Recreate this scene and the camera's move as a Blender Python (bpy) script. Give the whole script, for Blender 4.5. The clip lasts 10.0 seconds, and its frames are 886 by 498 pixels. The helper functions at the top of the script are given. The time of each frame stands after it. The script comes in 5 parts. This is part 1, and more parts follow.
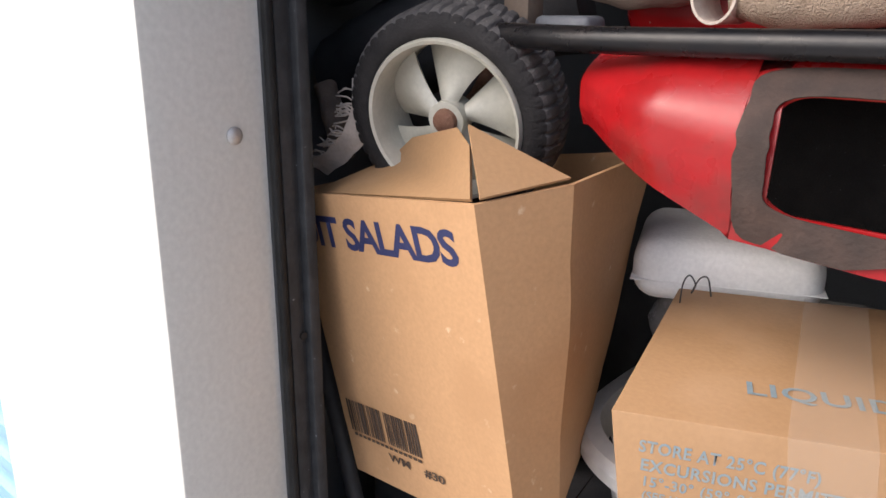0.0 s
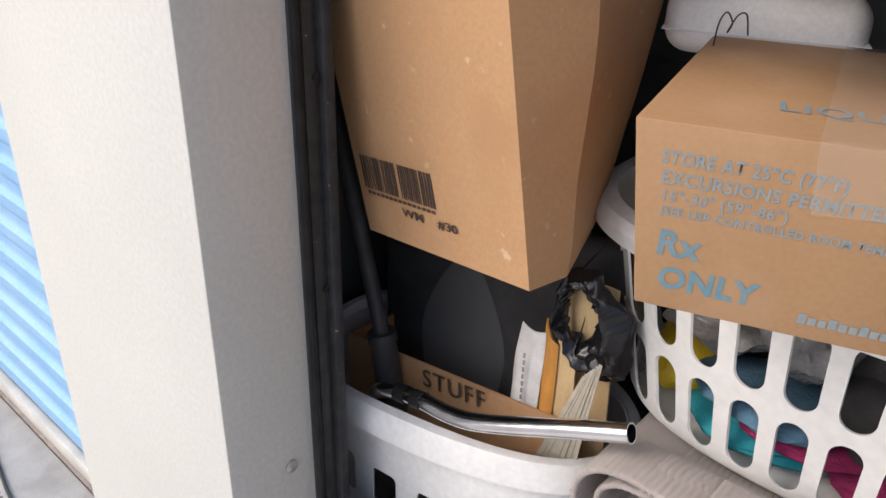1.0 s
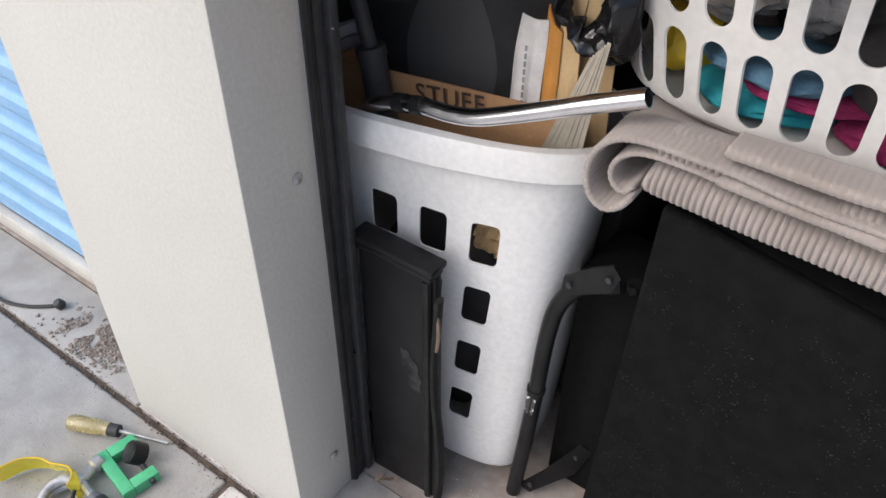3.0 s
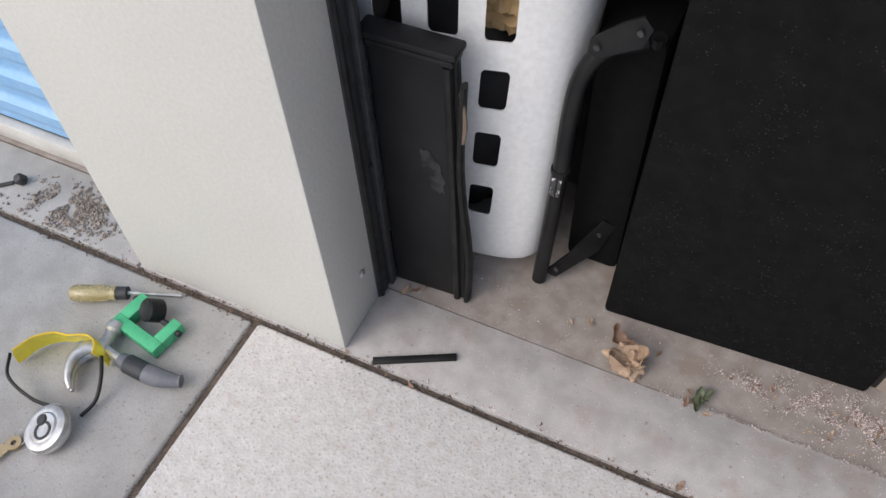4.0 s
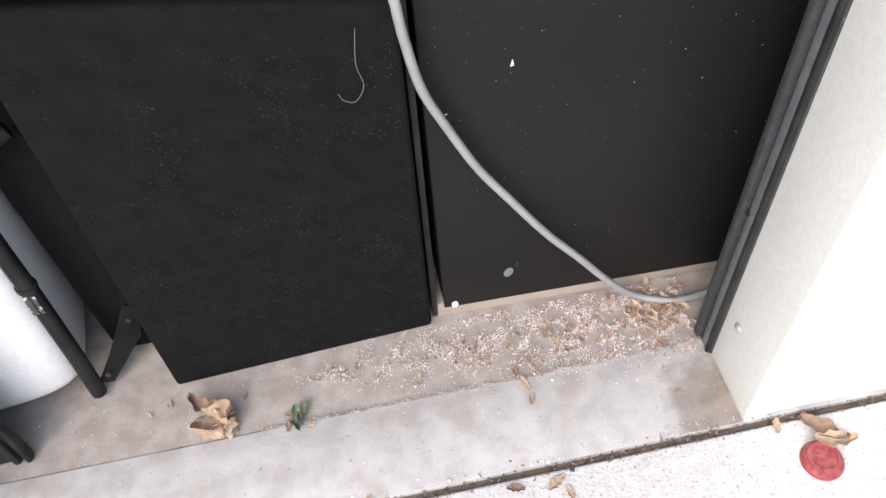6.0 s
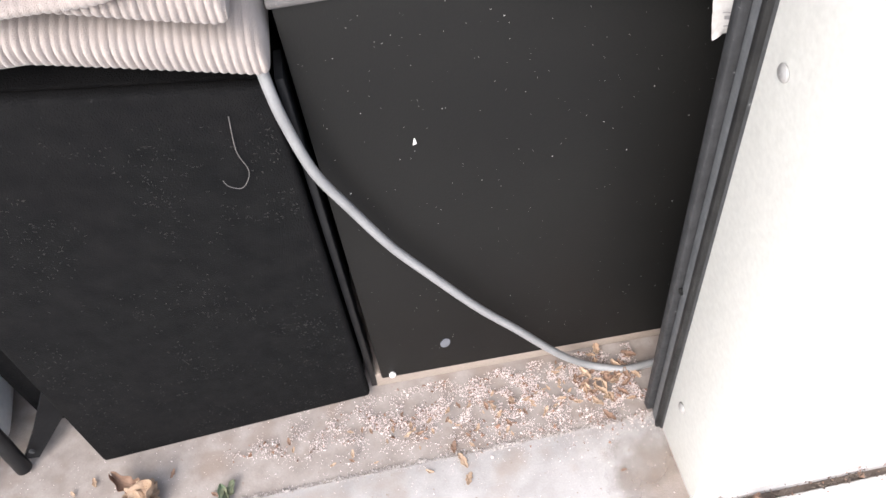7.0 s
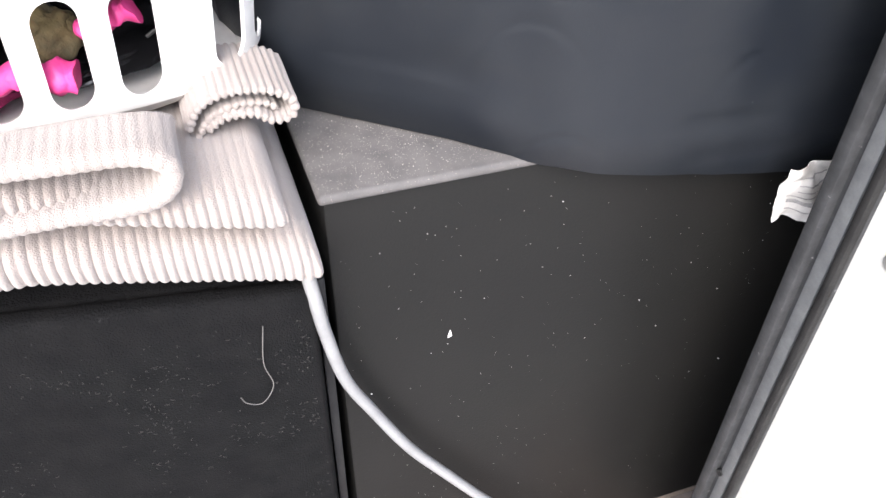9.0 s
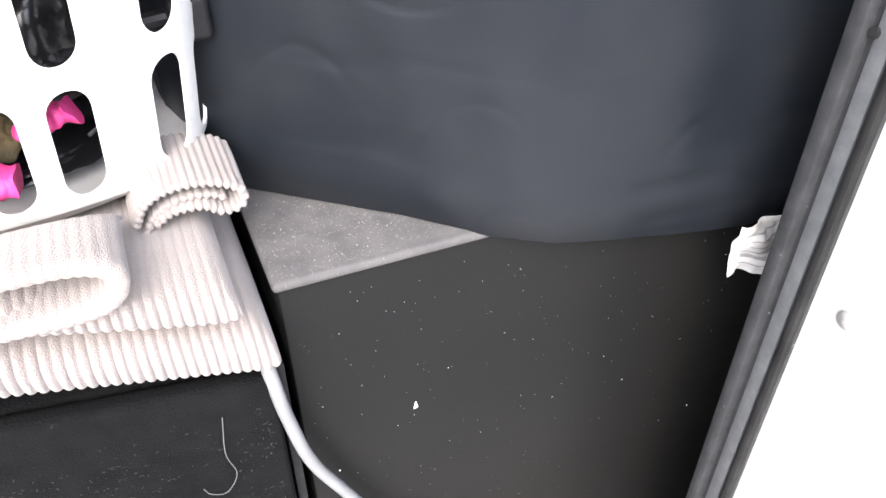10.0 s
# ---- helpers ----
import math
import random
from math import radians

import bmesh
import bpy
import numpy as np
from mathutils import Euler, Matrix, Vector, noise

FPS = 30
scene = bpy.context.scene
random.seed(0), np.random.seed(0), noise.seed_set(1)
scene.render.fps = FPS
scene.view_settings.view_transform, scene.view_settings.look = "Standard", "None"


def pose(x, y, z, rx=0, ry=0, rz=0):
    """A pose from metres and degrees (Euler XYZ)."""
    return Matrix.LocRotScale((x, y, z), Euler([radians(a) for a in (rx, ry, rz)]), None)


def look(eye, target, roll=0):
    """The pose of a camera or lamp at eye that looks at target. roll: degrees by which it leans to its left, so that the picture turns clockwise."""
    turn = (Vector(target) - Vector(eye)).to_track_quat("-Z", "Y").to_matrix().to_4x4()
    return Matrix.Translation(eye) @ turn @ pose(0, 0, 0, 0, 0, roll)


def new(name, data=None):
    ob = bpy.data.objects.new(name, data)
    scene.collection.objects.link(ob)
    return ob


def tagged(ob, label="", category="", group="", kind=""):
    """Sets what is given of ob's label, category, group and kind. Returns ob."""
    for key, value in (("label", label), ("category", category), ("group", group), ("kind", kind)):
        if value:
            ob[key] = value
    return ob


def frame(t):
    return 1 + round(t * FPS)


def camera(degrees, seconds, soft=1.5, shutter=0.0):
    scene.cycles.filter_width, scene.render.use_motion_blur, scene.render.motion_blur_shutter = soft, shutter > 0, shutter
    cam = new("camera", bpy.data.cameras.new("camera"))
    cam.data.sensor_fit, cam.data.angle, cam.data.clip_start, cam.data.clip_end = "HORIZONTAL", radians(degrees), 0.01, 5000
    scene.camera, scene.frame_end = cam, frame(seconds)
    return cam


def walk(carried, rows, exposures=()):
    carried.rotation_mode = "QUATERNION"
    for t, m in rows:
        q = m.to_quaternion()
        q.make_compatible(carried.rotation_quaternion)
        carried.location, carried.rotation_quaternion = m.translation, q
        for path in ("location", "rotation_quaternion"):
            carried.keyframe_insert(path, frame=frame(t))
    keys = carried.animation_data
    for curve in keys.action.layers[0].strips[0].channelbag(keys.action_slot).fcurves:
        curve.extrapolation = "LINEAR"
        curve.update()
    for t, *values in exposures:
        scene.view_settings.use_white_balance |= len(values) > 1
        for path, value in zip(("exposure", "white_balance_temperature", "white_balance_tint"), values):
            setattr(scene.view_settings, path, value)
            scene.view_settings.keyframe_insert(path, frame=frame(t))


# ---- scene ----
cam = camera(58.8, 10.0)
PATH = [
    (0, (0.545, -0.303, 1.338), (-0.693, 1.159, 0.765), 0.2),
    (0.5, (0.54, -0.311, 1.31), (-0.713, 1.134, 0.723), -0.2),
    (0.6, (0.543, -0.305, 1.284), (-0.722, 1.127, 0.682), -0.1),
    (0.7, (0.547, -0.308, 1.268), (-0.708, 1.103, 0.603), 0.0),
    (0.8, (0.552, -0.316, 1.259), (-0.692, 1.072, 0.533), 0.3),
    (0.9, (0.557, -0.313, 1.252), (-0.644, 1.04, 0.401), 1.5),
    (1, (0.555, -0.314, 1.242), (-0.615, 1.021, 0.319), 1.8),
    (1.5, (0.569, -0.323, 1.196), (-0.552, 1.003, 0.203), 0.3),
    (2, (0.582, -0.331, 1.191), (-0.515, 0.956, 0.123), -0.8),
    (2.5, (0.59, -0.351, 1.169), (-0.474, 0.879, 0.006), -1.8),
    (2.7, (0.581, -0.372, 1.149), (-0.423, 0.871, -0.053), -0.6),
    (3.8, (0.395, -0.461, 1.084), (-0.179, 0.613, -0.503), -0.4),
    (4, (0.431, -0.474, 1.06), (-0.135, 0.596, -0.532), -3.1),
    (4.2, (0.453, -0.467, 1.047), (0.012, 0.634, -0.554), -2.4),
    (4.5, (0.487, -0.456, 1.027), (0.241, 0.7, -0.586), -2.3),
    (5, (0.545, -0.431, 1.027), (0.474, 0.781, -0.562), -1.6),
    (5.5, (0.58, -0.429, 1.018), (0.607, 0.785, -0.572), -2.7),
    (5.8, (0.628, -0.44, 1.015), (0.785, 0.813, -0.536), -2.1),
    (6, (0.683, -0.411, 1.021), (0.823, 0.823, -0.547), -5.7),
    (6.2, (0.721, -0.395, 1.018), (0.887, 0.82, -0.562), -5.9),
    (7.3, (0.849, -0.324, 1.018), (0.919, 1.002, -0.478), -8.5),
    (7.5, (0.856, -0.319, 1.02), (0.931, 1.049, -0.437), -8.3),
    (8, (0.846, -0.304, 1.013), (1.048, 1.073, -0.423), -3.2),
    (8.5, (0.724, -0.246, 1.023), (1.118, 1.198, -0.304), -4.1),
    (9, (0.678, -0.195, 1.009), (1.2, 1.198, -0.328), 0.9),
    (9.5, (0.677, -0.188, 1.001), (1.276, 1.187, -0.323), 1.4),
    (10, (0.697, -0.175, 1.034), (1.306, 1.237, -0.246), -0.4),
]
EXPOSURES = [(0.0, 0.82, 5900, 12), (0.5, 0.52, 5900, 11), (1.0, 0.35, 5900, 12), (1.5, 0.25, 5900, 12), (2.5, 0.25, 5850, 11), (4.0, 0.02, 5750, 10), (4.5, 0.08, 5750, 10), (5.5, 0.75, 5700, 10), (6.2, 1.0, 5650, 10), (7.5, 1.4, 5700, 11), (8.5, 1.6, 5650, 11), (10.0, 1.85, 5600, 11)]
walk(cam, [(t, look(eye, target, roll)) for t, eye, target, roll in PATH], EXPOSURES)

# ---- light ----
world = bpy.data.worlds.new("sky")
scene.world = world
world.use_nodes = True
sky = world.node_tree.nodes.new("ShaderNodeTexSky")
sky.sky_type, sky.sun_disc = "NISHITA", False
sky.air_density, sky.dust_density, sky.ozone_density = 1.0, 6.0, 0.6
sky.sun_elevation, sky.sun_rotation = radians(42), radians(-150)
background = world.node_tree.nodes["Background"]
background.inputs["Strength"].default_value = 0.15
world.node_tree.links.new(sky.outputs[0], background.inputs["Color"])
sun = new("sun", bpy.data.lights.new("sun", "SUN"))
sun.data.energy, sun.data.angle, sun.data.color = 1.15, radians(100), (1.0, 0.96, 0.90)
sun.matrix_world = look((-1.7, -3.4, 4.1), (0.4, 0.2, 0.6))


# ---- materials ----
def mat(name, base, rough=0.6, metal=0.0, second=None, scale=30.0, amount=0.5, grain=300.0, bump=0.15, depth=0.002,
        spots=None, spot_scale=60.0, spot_at=0.7, random_value=0.0, spec=0.5, sheen=0.0, stain=None, stain_scale=4.0, stain_at=0.52, spread=0.09):
    """Base colour mixed with a second one by a large noise, a fine grain in value and relief, and sparse spots."""
    m = bpy.data.materials.new(name)
    m.use_nodes = True
    nodes, link = m.node_tree.nodes, m.node_tree.links.new
    shader = nodes["Principled BSDF"]
    shader.inputs["Roughness"].default_value = rough
    shader.inputs["Metallic"].default_value = metal
    shader.inputs["Specular IOR Level"].default_value = spec
    shader.inputs["Sheen Weight"].default_value = sheen
    where = nodes.new("ShaderNodeTexCoord").outputs["Object"]

    def noise_at(size, detail=5.0):
        n = nodes.new("ShaderNodeTexNoise")
        n.inputs["Scale"].default_value, n.inputs["Detail"].default_value = size, detail
        link(where, n.inputs["Vector"])
        return n.outputs["Fac"]

    def ramp(value, a, b):
        r = nodes.new("ShaderNodeMapRange")
        r.inputs["From Min"].default_value, r.inputs["From Max"].default_value = a, b
        link(value, r.inputs["Value"])
        return r.outputs["Result"]

    def mix(factor, a, b, kind="MIX"):
        x = nodes.new("ShaderNodeMix")
        x.data_type, x.blend_type = "RGBA", kind
        for value, socket in ((factor, x.inputs["Factor"]), (a, x.inputs["A"]), (b, x.inputs["B"])):
            if isinstance(value, bpy.types.NodeSocket):
                link(value, socket)
            else:
                socket.default_value = value if isinstance(value, float) else (*value, 1)
        return x.outputs["Result"]

    second = second or tuple(c * 0.8 for c in base)
    big = ramp(noise_at(scale), 0.5 - 0.3 * (1.1 - amount), 0.5 + 0.3 * (1.1 - amount))
    colour = mix(big, base, second)
    fine = noise_at(grain, 3.0)
    colour = mix(ramp(fine, 0.3, 0.75), colour, mix(0.25, colour, tuple(c * 0.5 for c in base)))
    if spots:
        colour = mix(ramp(noise_at(spot_scale, 4.0), spot_at, spot_at + 0.05), colour, spots)
    if stain:
        cloud = ramp(noise_at(stain_scale, 8.0), stain_at, stain_at + 0.16)
        colour = mix(cloud, colour, mix(0.6, colour, stain))
    if random_value:
        info = nodes.new("ShaderNodeObjectInfo").outputs["Random"]
        colour = mix(ramp(info, 0.0, 1.0 / random_value), colour, tuple(c * 0.25 for c in base))
    link(colour, shader.inputs["Base Color"])
    rough_value = ramp(noise_at(scale * 2.3), 0.2, 0.8)
    roughness = nodes.new("ShaderNodeMapRange")
    roughness.inputs["To Min"].default_value, roughness.inputs["To Max"].default_value = max(0.03, rough - spread), min(1.0, rough + spread)
    link(rough_value, roughness.inputs["Value"])
    link(roughness.outputs["Result"], shader.inputs["Roughness"])
    if bump:
        b = nodes.new("ShaderNodeBump")
        b.inputs["Strength"].default_value, b.inputs["Distance"].default_value = bump, depth
        link(fine, b.inputs["Height"])
        link(b.outputs["Normal"], shader.inputs["Normal"])
    return m


M = {
    "white_paint": mat("white_paint", (0.635, 0.63, 0.585), 0.5, second=(0.60, 0.595, 0.55), scale=4, grain=180, bump=0.03, spots=(0.55, 0.52, 0.46), spot_scale=26, spot_at=0.74),
    "reveal_paint": mat("reveal_paint", (0.66, 0.64, 0.58), 0.5, second=(0.60, 0.58, 0.53), scale=6, grain=220, bump=0.08),
    # dark on purpose: the shade inside the unit is put into this colour
    "dim_inner_wall": mat("dim_inner_wall", (0.12, 0.118, 0.115), 0.8, scale=5),
    "blue_paint": mat("blue_paint", (0.22, 0.42, 0.68), 0.4, second=(0.30, 0.48, 0.70), scale=7, grain=90, bump=0.04),
    "pale_metal": mat("pale_metal", (0.62, 0.60, 0.55), 0.45, scale=12),
    "concrete": mat("concrete", (0.47, 0.455, 0.43), 0.9, second=(0.36, 0.345, 0.325), scale=16, grain=300, bump=0.32, depth=0.002, spots=(0.28, 0.26, 0.23), spot_scale=260, spot_at=0.64, stain=(0.30, 0.28, 0.25), stain_scale=7, stain_at=0.52),
    "slab_concrete": mat("slab_concrete", (0.66, 0.636, 0.61), 0.9, second=(0.54, 0.515, 0.488), scale=60, grain=210, bump=0.42, depth=0.003, spots=(0.38, 0.33, 0.29), spot_scale=210, spot_at=0.615, stain=(0.46, 0.39, 0.33), stain_scale=45, stain_at=0.58, amount=0.4),
    "sill_concrete": mat("sill_concrete", (0.475, 0.452, 0.432), 0.88, second=(0.37, 0.348, 0.328), scale=26, grain=380, bump=0.2, depth=0.0015, spots=(0.27, 0.22, 0.18), spot_scale=130, spot_at=0.665, amount=0.6, stain=(0.33, 0.27, 0.22), stain_scale=14, stain_at=0.55),
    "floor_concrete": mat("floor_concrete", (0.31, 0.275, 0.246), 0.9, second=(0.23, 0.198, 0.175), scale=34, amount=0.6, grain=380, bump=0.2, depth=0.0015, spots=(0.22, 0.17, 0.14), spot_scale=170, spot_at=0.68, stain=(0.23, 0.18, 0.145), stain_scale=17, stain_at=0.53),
    "dirt": mat("dirt", (0.10, 0.078, 0.06), 1.0, second=(0.19, 0.15, 0.12), scale=80, grain=500, bump=0.8, depth=0.004),
    "black_rubber": mat("black_rubber", (0.013, 0.013, 0.013), 0.55, spec=0.2, second=(0.028, 0.028, 0.027), scale=25, grain=300, bump=0.2),
    "track_metal": mat("track_metal", (0.034, 0.035, 0.036), 0.5, spec=0.2, second=(0.054, 0.055, 0.057), scale=60, grain=260, bump=0.15, spots=(0.25, 0.25, 0.25), spot_scale=120, spot_at=0.72),
    "worn_track": mat("worn_track", (0.17, 0.178, 0.18), 0.45, second=(0.12, 0.125, 0.13), scale=60, grain=300, bump=0.2, metal=0.2),
    "zinc": mat("zinc", (0.55, 0.54, 0.52), 0.45, metal=0.6, scale=60),
    "cardboard": mat("cardboard", (0.49, 0.285, 0.138), 0.75, second=(0.46, 0.27, 0.13), scale=7, grain=240, bump=0.1, amount=0.3, spots=(0.57, 0.40, 0.25), spot_scale=48, spot_at=0.69, stain=(0.38, 0.215, 0.10), stain_scale=10, stain_at=0.53),
    "cardboard_pale": mat("cardboard_pale", (0.37, 0.218, 0.104), 0.62, second=(0.32, 0.186, 0.087), scale=9, grain=240, bump=0.1, amount=0.3, stain=(0.38, 0.235, 0.125), stain_scale=12, stain_at=0.54),
    "cardboard_edge": mat("cardboard_edge", (0.36, 0.22, 0.11), 0.9, scale=200, grain=600, bump=0.4),
    "navy_ink": mat("navy_ink", (0.025, 0.03, 0.10), 0.6, scale=60),
    "black_ink": mat("black_ink", (0.075, 0.05, 0.035), 0.6, scale=60),
    "blue_ink": mat("blue_ink", (0.12, 0.235, 0.29), 0.6, second=(0.19, 0.25, 0.265), scale=60),
    "pale_blue_ink": mat("pale_blue_ink", (0.20, 0.265, 0.295), 0.6, second=(0.26, 0.285, 0.275), scale=120),
    "white_plastic": mat("white_plastic", (0.72, 0.71, 0.685), 0.38, second=(0.66, 0.65, 0.62), scale=8, grain=90, bump=0.03),
    "hamper_plastic": mat("hamper_plastic", (0.84, 0.835, 0.815), 0.42, second=(0.78, 0.77, 0.74), scale=6, grain=120, bump=0.03),
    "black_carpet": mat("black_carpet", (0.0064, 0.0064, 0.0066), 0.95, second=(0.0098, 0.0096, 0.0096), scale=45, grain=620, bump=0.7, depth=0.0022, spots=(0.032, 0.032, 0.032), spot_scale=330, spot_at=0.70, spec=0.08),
    "black_laminate": mat("black_laminate", (0.0098, 0.0097, 0.0092), 0.45, spec=0.13, spread=0.02, second=(0.012, 0.0118, 0.011), scale=5, grain=500, bump=0.12, spots=(0.10, 0.10, 0.10), spot_scale=520, spot_at=0.79),
    "dusty_top": mat("dusty_top", (0.115, 0.108, 0.104), 0.8, second=(0.080, 0.076, 0.074), scale=50, grain=900, bump=0.3, spots=(0.4, 0.36, 0.3), spot_scale=800, spot_at=0.68),
    "black_vinyl": mat("black_vinyl", (0.0100, 0.0120, 0.0158), 0.33, spec=0.25, spread=0.03, second=(0.016, 0.018, 0.021), scale=12, grain=1200, bump=0.2, depth=0.0006, spots=(0.13, 0.13, 0.13), spot_scale=260, spot_at=0.78),
    "black_plastic": mat("black_plastic", (0.010, 0.010, 0.011), 0.4, spec=0.2, second=(0.02, 0.02, 0.02), scale=20, grain=200, bump=0.1),
    "worn_vinyl": mat("worn_vinyl", (0.011, 0.011, 0.012), 0.42, second=(0.018, 0.018, 0.019), scale=12, grain=400, bump=0.2, spots=(0.06, 0.06, 0.06), spot_scale=18, spot_at=0.68, spec=0.2),
    "towel": mat("towel", (0.375, 0.330, 0.298), 0.95, second=(0.325, 0.28, 0.25), scale=20, grain=900, bump=0.7, depth=0.002, sheen=0.3, spec=0.1),
    "gray_cord": mat("gray_cord", (0.27, 0.27, 0.268), 0.45, scale=30),
    "black_cable": mat("black_cable", (0.03, 0.03, 0.03), 0.5, scale=30),
    "paper": mat("paper", (0.75, 0.73, 0.70), 0.8, scale=40),
    "red_paint": mat("red_paint", (0.33, 0.007, 0.009), 0.29, spec=0.4, second=(0.25, 0.008, 0.009), scale=14, grain=160, bump=0.08, spots=(0.36, 0.25, 0.22), spot_scale=110, spot_at=0.715, stain=(0.13, 0.03, 0.026), stain_scale=17, stain_at=0.55),
    "worn_steel": mat("worn_steel", (0.040, 0.030, 0.026), 0.75, second=(0.066, 0.044, 0.036), spec=0.2, scale=40, grain=300, bump=0.4),
    "black_bar": mat("black_bar", (0.007, 0.0075, 0.009), 0.30, spec=0.3, second=(0.014, 0.012, 0.012), scale=35, grain=200, bump=0.08, spots=(0.055, 0.036, 0.030), spot_scale=28, spot_at=0.66),
    "tread": mat("tread", (0.060, 0.055, 0.055), 0.85, second=(0.095, 0.088, 0.085), scale=45, grain=420, bump=0.5, spots=(0.30, 0.27, 0.24), spot_scale=150, spot_at=0.70),
    "tyre": mat("tyre", (0.014, 0.013, 0.0135), 0.7, spec=0.25, second=(0.026, 0.024, 0.024), scale=45, grain=420, bump=0.5, spots=(0.25, 0.23, 0.21), spot_scale=150, spot_at=0.73),
    "wheel_plastic": mat("wheel_plastic", (0.55, 0.53, 0.45), 0.5, second=(0.38, 0.36, 0.29), scale=25, grain=250, bump=0.15),
    "rust": mat("rust", (0.16, 0.07, 0.04), 0.85, second=(0.26, 0.14, 0.09), scale=120, grain=500, bump=0.8),
    "chrome": mat("chrome", (0.9, 0.9, 0.91), 0.16, metal=1.0, second=(0.75, 0.75, 0.76), scale=30, bump=0.0),
    "dark_cloth": mat("dark_cloth", (0.046, 0.044, 0.045), 0.95, second=(0.07, 0.067, 0.066), scale=20, grain=600, bump=0.4, spec=0.2),
    "yellow_cloth": mat("yellow_cloth", (0.72, 0.50, 0.02), 0.6, second=(0.62, 0.42, 0.02), scale=30),
    "blue_cloth": mat("blue_cloth", (0.06, 0.13, 0.20), 0.9, second=(0.09, 0.18, 0.26), scale=40, bump=0.5),
    "teal_cloth": mat("teal_cloth", (0.015, 0.22, 0.27), 0.9, second=(0.03, 0.28, 0.32), scale=40, bump=0.5),
    "magenta_cloth": mat("magenta_cloth", (0.29, 0.015, 0.09), 0.9, second=(0.20, 0.012, 0.07), scale=40, bump=0.5),
    "pink_plastic": mat("pink_plastic", (0.75, 0.06, 0.26), 0.5, second=(0.62, 0.05, 0.22), scale=60, bump=0.3),
    "olive_cloth": mat("olive_cloth", (0.16, 0.12, 0.05), 0.9, second=(0.07, 0.06, 0.03), scale=60, bump=0.6),
    "gray_wrap": mat("gray_wrap", (0.32, 0.31, 0.31), 0.25, second=(0.18, 0.18, 0.18), scale=40),
    "bag_plastic": mat("bag_plastic", (0.012, 0.012, 0.013), 0.18, scale=40, bump=0.1),
    "manila": mat("manila", (0.60, 0.43, 0.22), 0.75, second=(0.54, 0.38, 0.19), scale=20),
    "orange_paper": mat("orange_paper", (0.62, 0.28, 0.05), 0.7, scale=30),
    "newsprint": mat("newsprint", (0.45, 0.41, 0.33), 0.85, second=(0.36, 0.32, 0.25), scale=50),
    "beige_terry": mat("beige_terry", (0.42, 0.33, 0.25), 1.0, second=(0.34, 0.26, 0.19), scale=60, grain=700, bump=1.0, depth=0.004, spec=0.1),
    "brown_cloth": mat("brown_cloth", (0.20, 0.15, 0.115), 0.95, second=(0.13, 0.10, 0.08), scale=30, bump=0.5),
    "frayed_cloth": mat("frayed_cloth", (0.56, 0.48, 0.41), 0.95, second=(0.45, 0.38, 0.32), scale=60, bump=0.6),
    "wood": mat("wood", (0.20, 0.15, 0.11), 0.7, second=(0.14, 0.10, 0.075), scale=40),
    "foam": mat("foam", (0.86, 0.85, 0.83), 0.6, second=(0.80, 0.79, 0.76), scale=15, grain=260, bump=0.25),
    "leaf_brown": mat("leaf_brown", (0.30, 0.195, 0.135), 0.85, second=(0.22, 0.13, 0.085), scale=90, bump=0.6, random_value=0.35),
    "leaf_tan": mat("leaf_tan", (0.50, 0.375, 0.26), 0.85, second=(0.36, 0.24, 0.155), scale=90, bump=0.6, random_value=0.2),
    "leaf_green": mat("leaf_green", (0.075, 0.115, 0.065), 0.8, second=(0.16, 0.15, 0.09), scale=90),
    "crumbs": mat("crumbs", (0.76, 0.67, 0.63), 0.9, second=(0.58, 0.49, 0.45), scale=90, grain=300),
    "litter_brown": mat("litter_brown", (0.30, 0.17, 0.11), 0.95, second=(0.20, 0.11, 0.07), scale=120),
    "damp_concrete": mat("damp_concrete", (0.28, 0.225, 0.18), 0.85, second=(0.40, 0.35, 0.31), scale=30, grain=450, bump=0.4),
    "pale_wood": mat("pale_wood", (0.30, 0.255, 0.215), 0.85, second=(0.25, 0.205, 0.17), scale=20, grain=260, bump=0.3),
    "gravel": mat("gravel", (0.36, 0.31, 0.26), 0.95, second=(0.22, 0.18, 0.15), scale=90, bump=0.5),
    "green_paint": mat("green_paint", (0.11, 0.50, 0.24), 0.45, second=(0.08, 0.42, 0.19), scale=50),
    "amber_handle": mat("amber_handle", (0.55, 0.46, 0.20), 0.25, second=(0.62, 0.54, 0.30), scale=50),
    "steel": mat("steel", (0.58, 0.575, 0.56), 0.38, second=(0.34, 0.335, 0.33), metal=0.75, scale=60),
    "pole_rubber": mat("pole_rubber", (0.052, 0.052, 0.055), 0.6, second=(0.036, 0.036, 0.038), scale=30, grain=250, bump=0.15),
    "scuffed": mat("scuffed", (0.017, 0.017, 0.018), 0.6, second=(0.050, 0.050, 0.052), scale=45, grain=500, bump=0.1, spec=0.2, amount=0.8),
    "gray_grip": mat("gray_grip", (0.12, 0.125, 0.14), 0.6, second=(0.15, 0.155, 0.17), scale=60),
    "dark_grip": mat("dark_grip", (0.03, 0.032, 0.036), 0.6, scale=60),
    "brass": mat("brass", (0.55, 0.42, 0.24), 0.4, metal=0.8, scale=60),
    "red_plastic": mat("red_plastic", (0.22, 0.022, 0.03), 0.65, second=(0.34, 0.10, 0.09), scale=110),
    "scratched": mat("scratched", (0.03, 0.03, 0.03), 0.5, second=(0.06, 0.06, 0.06), scale=60, spots=(0.55, 0.54, 0.52), spot_scale=150, spot_at=0.56),
    "dust": mat("dust", (0.47, 0.43, 0.40), 0.95, second=(0.38, 0.34, 0.31), scale=40),
